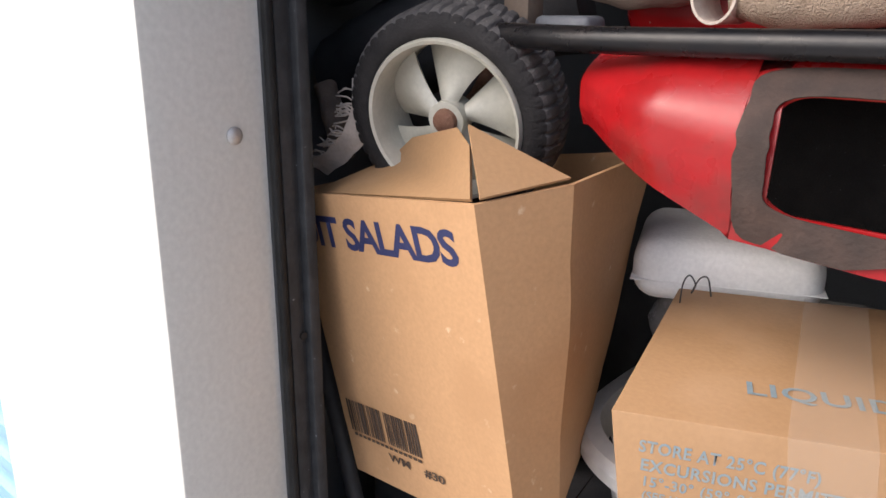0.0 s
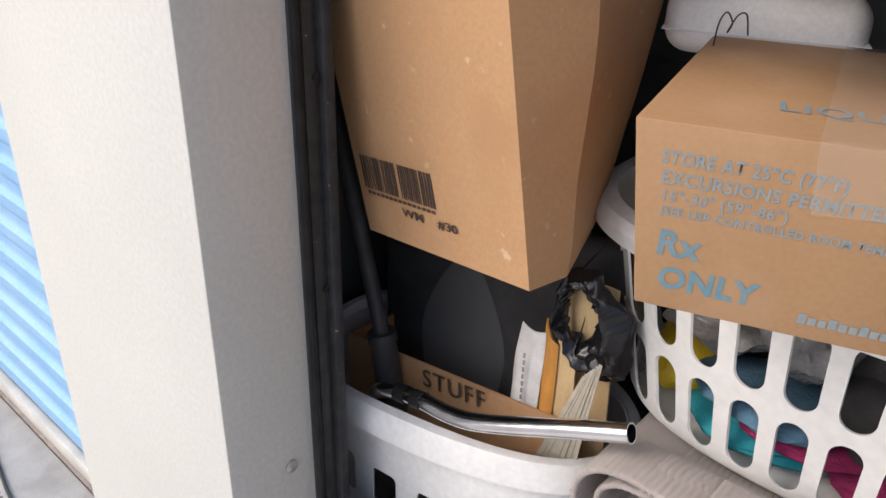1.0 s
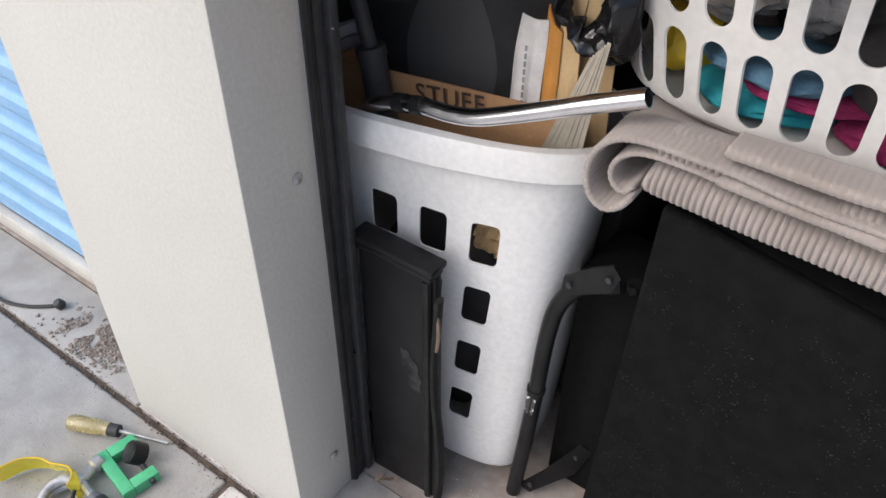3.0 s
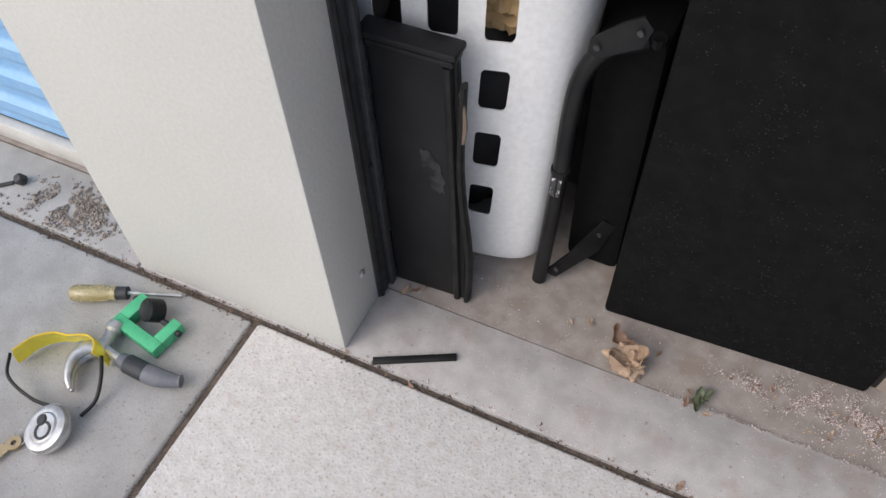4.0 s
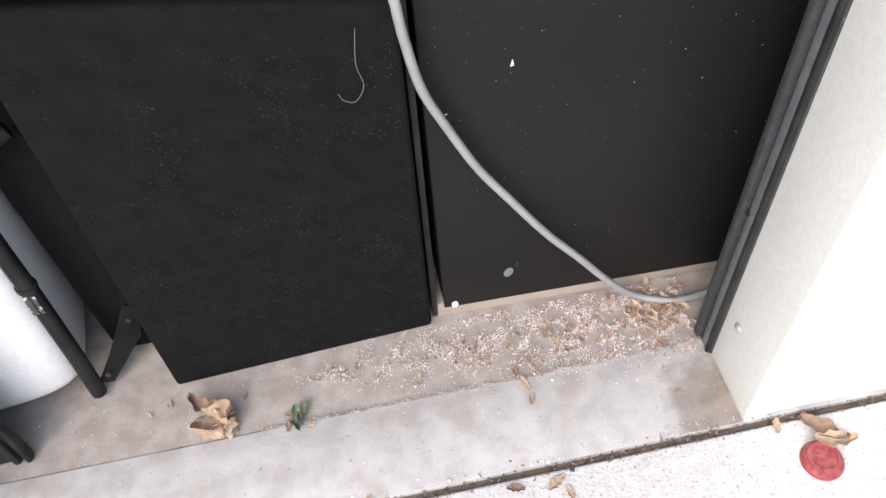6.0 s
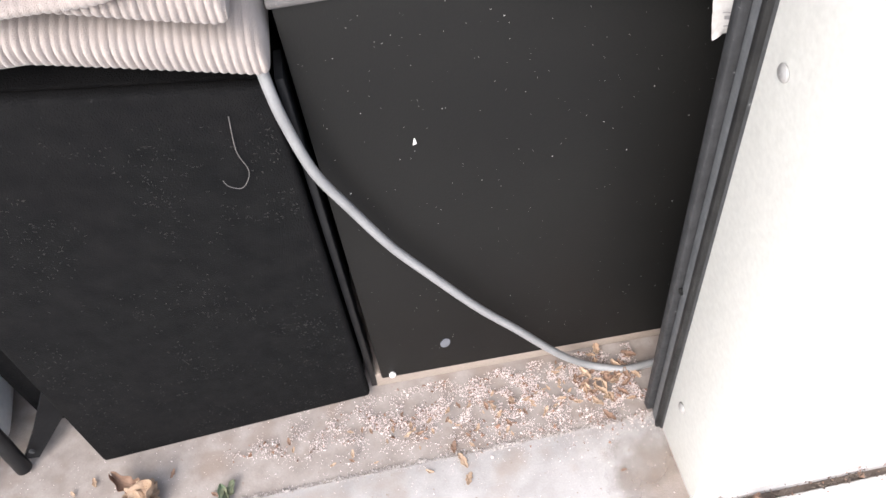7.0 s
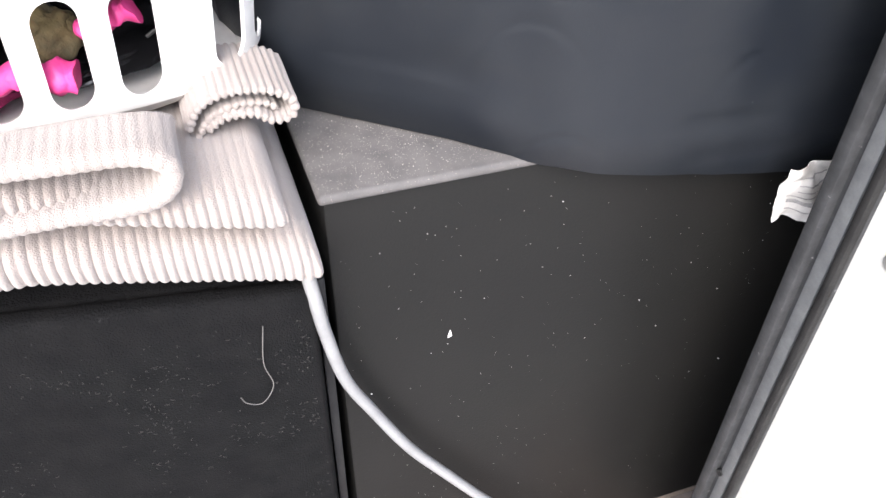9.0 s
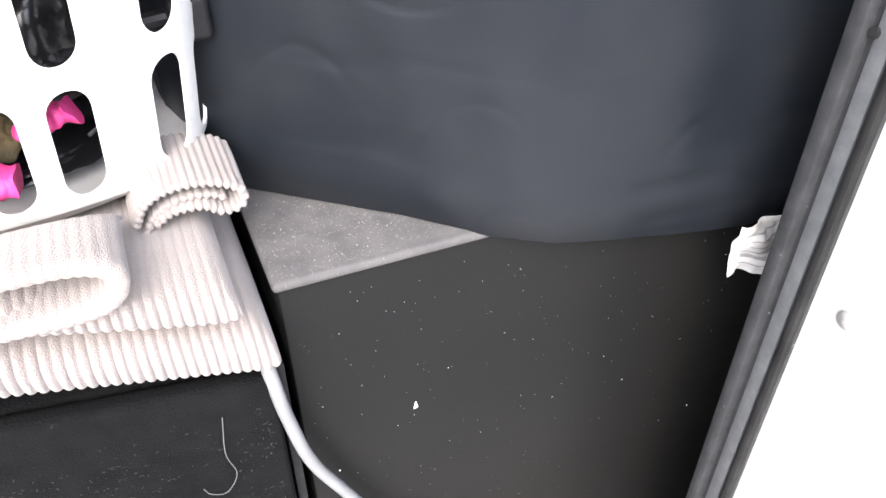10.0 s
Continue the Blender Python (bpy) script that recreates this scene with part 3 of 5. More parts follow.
part("base", weld(bm), "hamper_plastic", hamper)

# ---- laundry basket ----
BX, BY, BZ = 0.487, 0.480, 0.700
basket = thing("laundry_basket", (BX, BY, BZ), "white plastic laundry basket with rows of slots, full of cloth", "basket")
def basket_at(u, v):
    """u: 0..1 round the basket from its back; v: height in metres; it leans a little, its right end higher."""
    t = v / 0.2
    ang = 2 * math.pi * u + math.pi / 2
    a, b = (0.264 + 0.046 * t if math.cos(ang) < 0 else 0.256 + 0.022 * t), 0.176 + 0.012 * t
    if v < 0.02:
        s = 1 - 0.09 * (1 - math.sin(math.pi / 2 * v / 0.02))
        a, b = a * s, b * s
    c, s = math.cos(ang), math.sin(ang)
    p = 3.0 if c < 0 else 4.8
    k = (abs(c) ** p + abs(s) ** p) ** (-1 / p)
    x = BX + a * k * c
    return Vector((x, BY + b * k * s, BZ + v + 0.034 * (x - 0.45)))
beven = turns_at(lambda u: basket_at(u, 0.1))
def slot_place(x):
    """The share of the way round at which the front wall passes x."""
    return min((i / 4000 for i in range(1200, 2800)), key=lambda s: abs(basket_at(beven(s), 0.1).x - x))
pitch = slot_place(0.4755) - slot_place(0.430)
count = round(1 / abs(pitch))
gap = 0.0135  # solid corner between the front and the end wall
first = slot_place(0.432) - 0.5 / count
bm = bmesh.new()
w = (1 - gap) / count
plain_rows, slot_rows = ((0.0, 0.006), (0.006, 0.014), (0.206, 0.216), (0.216, 0.226)), ((0.014, 0.109, 0.80), (0.109, 0.206, 0.87))
for i in range(count):
    a = first + i * w + gap * (i > 5)
    for v0, v1 in plain_rows:
        grid(lambda u, v: basket_at(beven((a + w * u) % 1.0), v0 + (v1 - v0) * v), 12, 1, False, bm)
    for v0, v1, tall in slot_rows:
        holed(lambda u, v: basket_at(beven((a + w * u) % 1.0), v0 + (v1 - v0) * v), 0, 1, 0, 1, 0.64, tall, 0.5, 0.5, 1.0, bm, 6, 0.0, 0.48)
side = first + 6 * w
for v0, v1, rows in [(*row, 1) for row in plain_rows] + [(v0, v1, 6) for v0, v1, tall in slot_rows]:
    grid(lambda u, v: basket_at(beven((side + gap * u) % 1.0), v0 + (v1 - v0) * v), 6, rows, False, bm)
weld(bm, 0.0003)
def lined(bm, cx, cy, t):
    """Gives a wall round an upright axis its inner face, t metres further in."""
    faces, rim = bm.faces[:], [e.verts[:] for e in bm.edges if e.is_boundary]
    inner = {}
    for v in bm.verts[:]:
        d = Vector((cx - v.co.x, cy - v.co.y, 0)).normalized()
        inner[v] = bm.verts.new(v.co + d * t)
    for f in faces:
        bm.faces.new([inner[v] for v in reversed(f.verts[:])])
    for a, b in rim:
        bm.faces.new((a, b, inner[b], inner[a]))
    return bm
part("shell", lined(bm, BX, BY, 0.0026), "white_plastic", basket)
def brim_at(u, v):
    prof = [(0.0, 0.214), (0.014, 0.206), (0.022, 0.207), (0.025, 0.222), (0.019, 0.233), (0.0, 0.236), (-0.004, 0.224)]
    d, z = prof[round(v * 6)]
    p = basket_at(u, 0.225)
    out = Vector((p.x - BX, p.y - BY, 0)).normalized()
    return Vector((p.x, p.y, p.z + z - 0.225)) + out * d
part("rim", grid(lambda u, v: brim_at(beven(u), v), 140, 6, True), "white_plastic", basket, "broad rolled white rim")
part("base", weld(grid(lambda u, v: Vector((BX, BY, BZ + 0.005)).lerp(basket_at(u, 0.004), v), 56, 2, True)), "white_plastic", basket)
part("handle", tube([(0.262, 0.395, 0.920), (0.250, 0.398, 0.952), (0.243, 0.425, 0.968), (0.240, 0.470, 0.972), (0.243, 0.515, 0.968), (0.250, 0.542, 0.952), (0.262, 0.545, 0.920)], 0.007, 12), "white_plastic", basket, "raised white plastic grip")

# ---- cartons ----
carton = thing("fruit_carton", (0.09, 0.33, 0.88), "brown cardboard carton with dark blue lettering, its top flaps crushed", "carton")
A0, B0, C0, D0, E0 = [Vector(p) for p in ((-0.008, 0.208, 0.866), (0.222, 0.182, 0.895), (0.226, 0.235, 0.890), (0.168, 0.385, 0.884), (-0.03, 0.42, 0.860))]
A1, B1, C1, D1, E1 = [Vector(p) for p in ((-0.056, 0.174, 1.171), (0.208, 0.129, 1.207), (0.249, 0.197, 1.217), (0.222, 0.385, 1.215), (-0.07, 0.42, 1.17))]
bm = hexa([A0, B0, C0, D0, E0], [A1, B1, C1, D1, E1])
bmesh.ops.delete(bm, geom=[f for f in bm.faces if all(v.co.z > 1.1 for v in f.verts)], context="FACES")
bmesh.ops.subdivide_edges(bm, edges=[e for e in bm.edges if abs(e.verts[0].co.z - e.verts[1].co.z) > 0.2], cuts=9)
for v in bm.verts:
    if 0.91 < v.co.z < 1.16:
        v.co += Vector((noise.noise(v.co * 11), noise.noise(v.co * 11 + Vector((7, 0, 0))), 0)) * (0.0 if v.co.x < 0.23 and v.co.y < 0.22 else 0.0045)
bmesh.ops.triangulate(bm, faces=bm.faces[:])
carton_body = part("body", thicken(bm, 0.003), "cardboard", carton, "", 12)
def sheet(points, t, material, parent, name, label=""):
    bm = bmesh.new()
    bm.faces.new([bm.verts.new(p) for p in points])
    return part(name, thicken(bm, t), material, parent, label)
PEAK = Vector((0.172, 0.166, 1.256))
sheet([A1 + Vector((0.03, 0.002, 0.004)), B1 + Vector((-0.006, 0.003, 0.003)), PEAK + Vector((0.002, 0.0, -0.014)), PEAK + Vector((-0.022, 0.014, -0.004)), (0.070, 0.215, 1.232), (0.02, 0.24, 1.205)], 0.003, "cardboard_pale", carton, "flap", "bent pale cardboard flap")
sheet([B1 + Vector((0.002, 0.004, 0.003)), C1 + Vector((-0.004, 0.0, 0.003)), PEAK], 0.003, "cardboard_pale", carton, "flap", "bent pale cardboard flap")
def on_carton(s, t):
    """The place s of the width and t of the height on the carton's front."""
    return Vector((-0.075, 0.215, 0.862)).lerp(B0, s).lerp(Vector((-0.085, 0.178, 1.168)).lerp(B1, s), t)
top_way = (B1 - A1).normalized()
letters = plane_frame(on_carton(0.920, 0.838), top_way, A1 - A0, 0.0034)
press(words("lettering", "FRUIT SALADS", 0.041, letters, "navy_ink", carton, 0.0012, 0.92, 0, "RIGHT", "dark blue printed lettering", 1.16), carton_body, 0.0004)
bars = bmesh.new()
rng = random.Random(5)
code = plane_frame(on_carton(0.250, 0.165), B0 - A0, A1 - A0, 0.0018)
x = 0.0
while x < 0.112:
    w = rng.choice((0.0009, 0.0014, 0.0022, 0.0034))
    if not 0.054 < x < 0.060:
        box(x, x + w, 0, 0.036, 0, 0.0003, bm=bars)
    x += w + rng.choice((0.0011, 0.0017, 0.0024))
bmesh.ops.transform(bars, matrix=code, verts=bars.verts[:])
tagged(part("barcode", bars, "black_ink", carton), "small black printed barcode", "", "", "stuff")
words("print", "WM    #30", 0.0125, code @ Matrix.Translation((0.056, -0.020, 0)), "black_ink", carton, 0.0003, 1.0, 0, "LEFT", "", 1.45)
bars = bmesh.new()
for k in range(15):
    box(0.003 + k * 0.0072, 0.003 + k * 0.0072 + 0.0050, -0.0060, -0.003, 0, 0.0003, bm=bars)
bmesh.ops.transform(bars, matrix=code, verts=bars.verts[:])
part("print", bars, "black_ink", carton)

rx = thing("medicine_carton", (0.43, 0.27, 0.97), "brown cardboard carton with blue lettering and clear tape", "carton")
F0, G0 = Vector((0.345, 0.128, 0.961)), Vector((0.615, 0.240, 0.951))
F1, G1 = Vector((0.334, 0.113, 1.0955)), Vector((0.604, 0.225, 1.091))
K1, H1 = Vector((0.272, 0.352, 1.100)), Vector((0.542, 0.464, 1.098))
K0, H0 = Vector((0.283, 0.367, 0.963)), Vector((0.553, 0.479, 0.955))
rx_body = part("body", hexa([F0, G0, H0, K0], [F1, G1, H1, K1], 0.002, 2), "cardboard_pale", rx)

# ---- mower ----
mower = thing("lawn_mower", (0.35, 0.45, 1.12), "old red lawn mower with a chipped deck and a gray wheel", "lawn mower")
bar = part("handle_bar", tube([(0.150, 0.235, 1.322), (0.30, 0.222, 1.320), (0.80, 0.222, 1.322)], 0.0098, 14), "black_bar", mower, "scuffed black steel bar")
def deck_at(x, z):
    """x along the skirt, z its height."""
    low = np.interp(x, (0.235, 0.27, 0.365, 0.46, 0.8), (1.255, 1.238, 1.196, 1.188, 1.180))
    zz = low + z * (1.312 - low)
    y = 0.198 + 1.3 * max(0.0, 0.31 - x) ** 1.4 + 0.16 * max(0.0, z - 0.55) ** 1.8 + 0.030 * max(0.0, 0.25 - z) * (x < 0.40)
    return Vector((x, y, zz))
bm = bmesh.new()
grid(lambda u, v: deck_at(0.225 + 0.14 * u, v), 20, 12, False, bm)
holed(lambda u, v: deck_at(0.365 + 0.25 * u, v), 0, 1, 0, 1, 0.86, 0.62, 0.52, 0.52, 0.25, bm, 6)
grid(lambda u, v: deck_at(0.615 + 0.12 * u, v), 12, 12, False, bm)
deck = part("deck", thicken(weld(bm), 0.003), "red_paint", mower, "glossy red steel deck, chipped")

WHEEL = Vector((0.097, 0.232, 1.249))
axis = Vector((0.229, -0.949, -0.221)).normalized()
wx = axis.cross(Vector((0, 0, 1))).normalized()
wy = wx.cross(axis).normalized()
WM = Matrix.Translation(WHEEL) @ Matrix((wx, wy, axis)).transposed().to_4x4()
def lathe(profile, n, close=True):
    bm = bmesh.new()
    k = len(profile) - (0 if close else 1)
    rings = [[bm.verts.new((r * math.cos(2 * math.pi * i / n), r * math.sin(2 * math.pi * i / n), h)) for i in range(n)] for r, h in profile]
    for j in range(k):
        a, b = rings[j], rings[(j + 1) % len(rings)]
        for i in range(n):
            bm.faces.new((a[i], a[(i + 1) % n], b[(i + 1) % n], b[i]))
    return bm
tyre_line = [Vector(q) for q in ((0.073, 0.004, 0), (0.075, 0.010, 0), (0.082, 0.012, 0), (0.089, 0.010, 0), (0.0945, 0.005, 0), (0.0965, -0.004, 0), (0.0968, -0.022, 0), (0.0965, -0.042, 0), (0.093, -0.051, 0), (0.086, -0.056, 0), (0.073, -0.057, 0))]
tyre_line = smooth_line(tyre_line, 4)
def tyre_at(u, v):
    """Round the wheel and across the tyre: slanted ribs, two runs that meet in the middle."""
    q = tyre_line[min(len(tyre_line) - 1, round(v * (len(tyre_line) - 1)))]
    a = 2 * math.pi * u
    r, h = q.x, q.y
    across = min(1.0, max(0.0, (r - 0.087) / 0.007))
    run = 0.0 if h > -0.022 else math.pi
    wave = 0.75 + math.sin(52 * a + run + 60 * abs(h + 0.022) + 0.25 * noise.noise((math.cos(a) * 9, math.sin(a) * 9, h * 60)))
    r += across * (0.0014 * math.tanh(3.5 * wave) - 0.0030 * math.exp(-((h + 0.022) / 0.0022) ** 2))
    r *= 1 + 0.004 * noise.noise((math.cos(a) * 6, math.sin(a) * 6, h * 40))
    return WM @ Vector((r * math.cos(a), r * math.sin(a), h))
wall_end = 15 / (len(tyre_line) - 1)
side_mesh = grid(lambda u, v: tyre_at(u, v * wall_end), 440, 15, True)
tread_mesh = grid(lambda u, v: tyre_at(u, wall_end + v * (1 - wall_end)), 440, len(tyre_line) - 16, True)
bm = lathe([(0.0742, 0.010), (0.0725, 0.014), (0.0695, 0.013), (0.067, 0.004), (0.064, -0.020), (0.064, -0.040), (0.073, -0.040)], 72)
bmesh.ops.transform(bm, matrix=WM, verts=bm.verts[:])
wheel = part("wheel", bm, "wheel_plastic", mower, "grimy cream plastic wheel")
part("tyre", side_mesh, "tyre", wheel, "black rubber tyre wall")
part("tread", tread_mesh, "tread", wheel, "dusty gray tread with slanted ribs")
for k in range(5):
    a = 2 * math.pi * k / 5 + 0.35
    def spoke(u, v):
        """A broad paddle that fans out to the rim, one edge turned back."""
        r = 0.012 + 0.056 * v
        half = 0.34 + 0.23 * v ** 0.5
        s = (u - 0.5) * 2
        g = a + s * half + 0.10 * v
        h = 0.008 * (1 - v) + 0.010 * (1 - s * s) * (0.4 + 0.6 * v) - 0.004 * v - 0.011 * (1 - s) * v - 0.006
        return WM @ Vector((r * math.cos(g), r * math.sin(g), h - 0.008))
    part("spoke", thicken(grid(spoke, 14, 12), 0.003), "wheel_plastic", wheel)
bm = lathe([(0.0001, 0.004), (0.017, 0.004), (0.017, -0.02), (0.0001, -0.02)], 24, False)
bmesh.ops.transform(bm, matrix=WM, verts=bm.verts[:])
part("hub", bm, "wheel_plastic", wheel)
bm = lathe([(0.0001, 0.012), (0.007, 0.0115), (0.0105, 0.009), (0.0115, 0.003)], 16, False)
bmesh.ops.transform(bm, matrix=WM, verts=bm.verts[:])
part("axle_cap", bm, "rust", wheel, "rusty round axle cap")

# ---- towels ----
towels = thing("folded_towel", (0.52, 0.35, 0.62), "stack of folded ribbed beige bath towels on the carpeted box", "towel")
def pressed(x, y, z):
    """The height of cloth at a place, held down by the basket that stands on it."""
    top = BZ + 0.034 * (x - 0.45) - 0.002 + 1.1 * max(0.0, 0.307 - y) + 0.2 * max(0.0, 0.27 - x)
    return z if z < top - 0.012 else top - 0.012 + 0.012 * math.tanh((z - top + 0.012) / 0.030)
def towel_layer(x0, x1, low, t, y0, y1, seed, name="layer"):
    cols = int((x1 - x0) / 0.0008)
    def f(u, v):
        x = x0 + (x1 - x0) * u
        end = max(0.0, 1 - min(u * (x1 - x0), (1 - u) * (x1 - x0)) / 0.012)
        pinch = 1 - 0.55 * end * end
        base = low(x)
        a = 2 * math.pi * v
        p = 3.0
        c, s = math.cos(a), math.sin(a)
        k = (abs(c) ** p + abs(s) ** p) ** (-1 / p)
        ribs = 0.0044 * (abs(math.sin(math.pi * (x + 0.0012 * noise.noise((x * 12, seed, 0))) / 0.0068)) ** 0.7 - 0.65)
        wob = 0.004 * noise.noise((x * 9, seed, s * 1.5))
        hy, hz = (y1 - y0) / 2, t / 2
        yy = (y0 + y1) / 2 + c * k * hy
        if c < 0:
            yy -= ribs + wob
        zz = base + hz + s * k * hz * pinch + (0.02 * ribs if s > 0 else 0.3 * ribs) + 0.3 * wob
        return (x, yy, pressed(x, yy, zz))
    bm = grid(lambda u, v: f(v, u), 36, cols, True)
    bmesh.ops.holes_fill(bm, edges=[e for e in bm.edges if e.is_boundary], sides=200)
    return part(name, bm, "towel", towels, smooth=60)
lowline = lambda x: float(np.interp(x, (0.28, 0.34, 0.56, 0.74), (0.648, 0.654, 0.645, 0.594)))
towel_layer(0.332, 0.741, lowline, 0.056, 0.214, 0.60, 1.0)
towel_layer(0.338, 0.722, lambda x: lowline(x) + 0.052 - 0.006 * (x < 0.5), 0.043, 0.216, 0.60, 2.0)

# ---- more towels ----
def ribbon(profile, y0, y1, t, name, seed, ny=14, rib=0.0068, deep=0.0006):
    """A folded sheet: a line in x and z swept back from y0 to y1, with ribs across the line."""
    line = smooth_line([(x, 0, z) for x, z in profile], 30)
    d = [0.0]
    for a, b in zip(line, line[1:]):
        d.append(d[-1] + (b - a).length)
    h = t / 2
    loop = [(y1, h)] + [(y1 + (y0 + h - y1) * k / ny, h) for k in range(1, ny + 1)] + [(y0 + 0.35 * h, 0.75 * h), (y0, 0.0), (y0 + 0.35 * h, -0.75 * h)] + [(y0 + h + (y1 - y0 - h) * k / ny, -h) for k in range(ny + 1)]
    def f(u, v):
        s = u * d[-1]
        i = min(len(d) - 2, max(0, int(np.searchsorted(d, s)) - 1))
        p = line[i].lerp(line[i + 1], (s - d[i]) / max(1e-6, d[i + 1] - d[i]))
        way = (line[min(i + 8, len(line) - 1)] - line[max(i - 7, 0)]).normalized()
        nrm = Vector((-way.z, 0, way.x))
        y, off = loop[round(v * len(loop)) % len(loop)]
        r = deep * (abs(math.sin(math.pi * s / rib)) - 0.6)
        off += r if off >= 0 else -r
        end = max(0.0, 1 - min(s, d[-1] - s) / h)
        off *= math.sqrt(max(0.0, 1 - end * end))
        wave = 0.003 * noise.noise((s * 9, y * 14, seed))
        q = p + nrm * (off + wave) + Vector((0, y - (r if y < y0 + h else 0) + 0.004 * noise.noise((s * 14, seed, 0)), 0))
        return Vector((q.x, q.y, pressed(q.x, q.y, q.z) if q.x < 0.67 else q.z))
    bm = grid(lambda u, v: f(v, u), len(loop), int(d[-1] / 0.0011), True)
    return part(name, bm, "towel", towels, smooth=60)

ribbon([(0.40, 0.747), (0.50, 0.748), (0.60, 0.747), (0.640, 0.744), (0.658, 0.733), (0.654, 0.717), (0.630, 0.710), (0.56, 0.712), (0.48, 0.714), (0.40, 0.716)], 0.208, 0.292, 0.013, "fold", 3.0)
ribbon([(0.672, 0.708), (0.682, 0.724), (0.700, 0.731), (0.726, 0.729), (0.744, 0.720), (0.743, 0.709), (0.730, 0.707), (0.718, 0.714), (0.698, 0.714), (0.684, 0.706)], 0.285, 0.352, 0.0055, "fold", 4.0, 14, 0.0052, 0.0019)
ribbon([(0.676, 0.700), (0.686, 0.713), (0.702, 0.7195), (0.722, 0.7185), (0.735, 0.712)], 0.289, 0.352, 0.0045, "fold", 4.5, 14, 0.0052, 0.0018)
ribbon([(0.56, 0.724), (0.46, 0.727), (0.38, 0.730), (0.325, 0.730), (0.298, 0.722), (0.282, 0.704), (0.275, 0.678), (0.281, 0.652), (0.299, 0.641), (0.316, 0.650), (0.327, 0.668)], 0.206, 0.50, 0.007, "fold", 5.0)
ribbon([(0.46, 0.712), (0.38, 0.716), (0.330, 0.714), (0.308, 0.702), (0.299, 0.684), (0.304, 0.668), (0.316, 0.664), (0.326, 0.676)], 0.212, 0.46, 0.006, "fold", 6.0)

# lint and a hair on the carpet
strand = thing("hair_strand", (0.68, 0.22, 0.50), "long pale hair clinging to the black carpet", "hair")
part("strand", tube([(0.692, 0.2235, 0.572), (0.687, 0.2235, 0.531), (0.691, 0.2235, 0.503), (0.680, 0.2235, 0.484), (0.668, 0.2238, 0.488), (0.664, 0.224, 0.497)], 0.0004, 5), "hair", strand)
def flecks(name, n, at, size, material, label, category, seed, flat=0.4):
    rng = random.Random(seed)
    verts, faces = [], []
    for _ in range(n):
        p = at(rng)
        s = size * rng.uniform(0.4, 1.3) * (1 + rng.random() ** 12 * 1.5)
        turn = Euler((rng.uniform(0, 6), rng.uniform(0, 6), rng.uniform(0, 6))).to_matrix()
        k = len(verts)
        for q in ((1, 0, 0), (-0.6, 0.8, 0), (-0.5, -0.8, 0.1), (0, 0, flat), (0, 0.1, -flat)):
            verts.append(p + turn @ (Vector(q) * s * rng.uniform(0.7, 1.2)))
        faces += [(k + a, k + b, k + c) for a, b, c in ((0, 1, 3), (1, 2, 3), (2, 0, 3), (1, 0, 4), (2, 1, 4), (0, 2, 4))]
    me = bpy.data.meshes.new(name)
    me.from_pydata([tuple(v) for v in verts], [], faces)
    me.materials.append(M[material])
    return tagged(new(name, me), label, category, "", "stuff")
def carpet_front(x, z):
    """The y of the carpet's front at a place."""
    return carpet_panel.closest_point_on_mesh((x, 0.235, z))[1].y
bpy.context.view_layer.update()
def lint_place(r):
    """Lint gathers in loose patches, thicker towards the cabinet."""
    while True:
        x, z = 0.725 - 0.375 * r.random() ** 1.3, r.uniform(0.01, 0.58)
        if noise.noise((x * 14, z * 14, 3.0)) + 0.6 * noise.noise((x * 45, z * 45, 8.0)) > r.uniform(-0.2, 0.75):
            return Vector((x, carpet_front(x, z) - 0.0006, z))
flecks("lint", 1000, lint_place, 0.00042, "lint", "pale lint caught in the black carpet", "lint", 11)
bm = bmesh.new()
rf = random.Random(14)
for k in range(900):
    pts = [lint_place(rf)]
    for _ in range(3):
        a = rf.uniform(0, 6.28)
        pts.append(pts[-1] + Vector((math.cos(a), 0, math.sin(a))) * rf.uniform(0.0005, 0.002))
    tube(pts, 0.00016, 3, bm, n=2)
tagged(part("lint_fibers", bm, "lint"), "fine pale lint fibers on the black carpet", "lint", "", "stuff")
flecks("paint_specks", 420, lambda r: Vector((lambda x: (x, 0.2525 - (x - 0.752) * 0.0273, r.uniform(0.06, 0.64)))(r.uniform(0.76, 1.18))), 0.00042, "paper", "tiny white specks on the black cabinet", "specks", 12)
flecks("dust", 3600, lambda r: Vector((r.uniform(0.75, 0.95), r.uniform(0.25, 0.42), 0.6605)), 0.00034, "dust", "pale dust grains on the cabinet top", "dust", 13)
speck = thing("paint_chip", (0.848, 0.248, 0.488), "small white paint chip stuck to the black cabinet", "paint chip")
part("chip", hexa([(0.8505, 0.2490, 0.4725), (0.8545, 0.2490, 0.474), (0.854, 0.2502, 0.474), (0.8505, 0.2502, 0.473)], [(0.8525, 0.2490, 0.481), (0.8532, 0.2490, 0.481), (0.8532, 0.2502, 0.481), (0.8525, 0.2502, 0.481)]), "paper", speck)
button = thing("round_sticker", (0.847, 0.24, 0.107), "small round gray sticker on the black cabinet", "sticker")
part("disc", tube([(0.850, 0.2506, 0.099), (0.850, 0.2494, 0.099)], 0.0068, 16, curved=False, flat=1.5), "gray_grip", button)
glide = thing("glide", (0.768, 0.25, 0.046), "white plastic furniture glide nailed to the cabinet", "furniture glide")
part("disc", tube([(0.768, 0.2535, 0.042), (0.768, 0.2500, 0.042)], 0.0048, 12, curved=False, flat=1.3), "paper", glide)

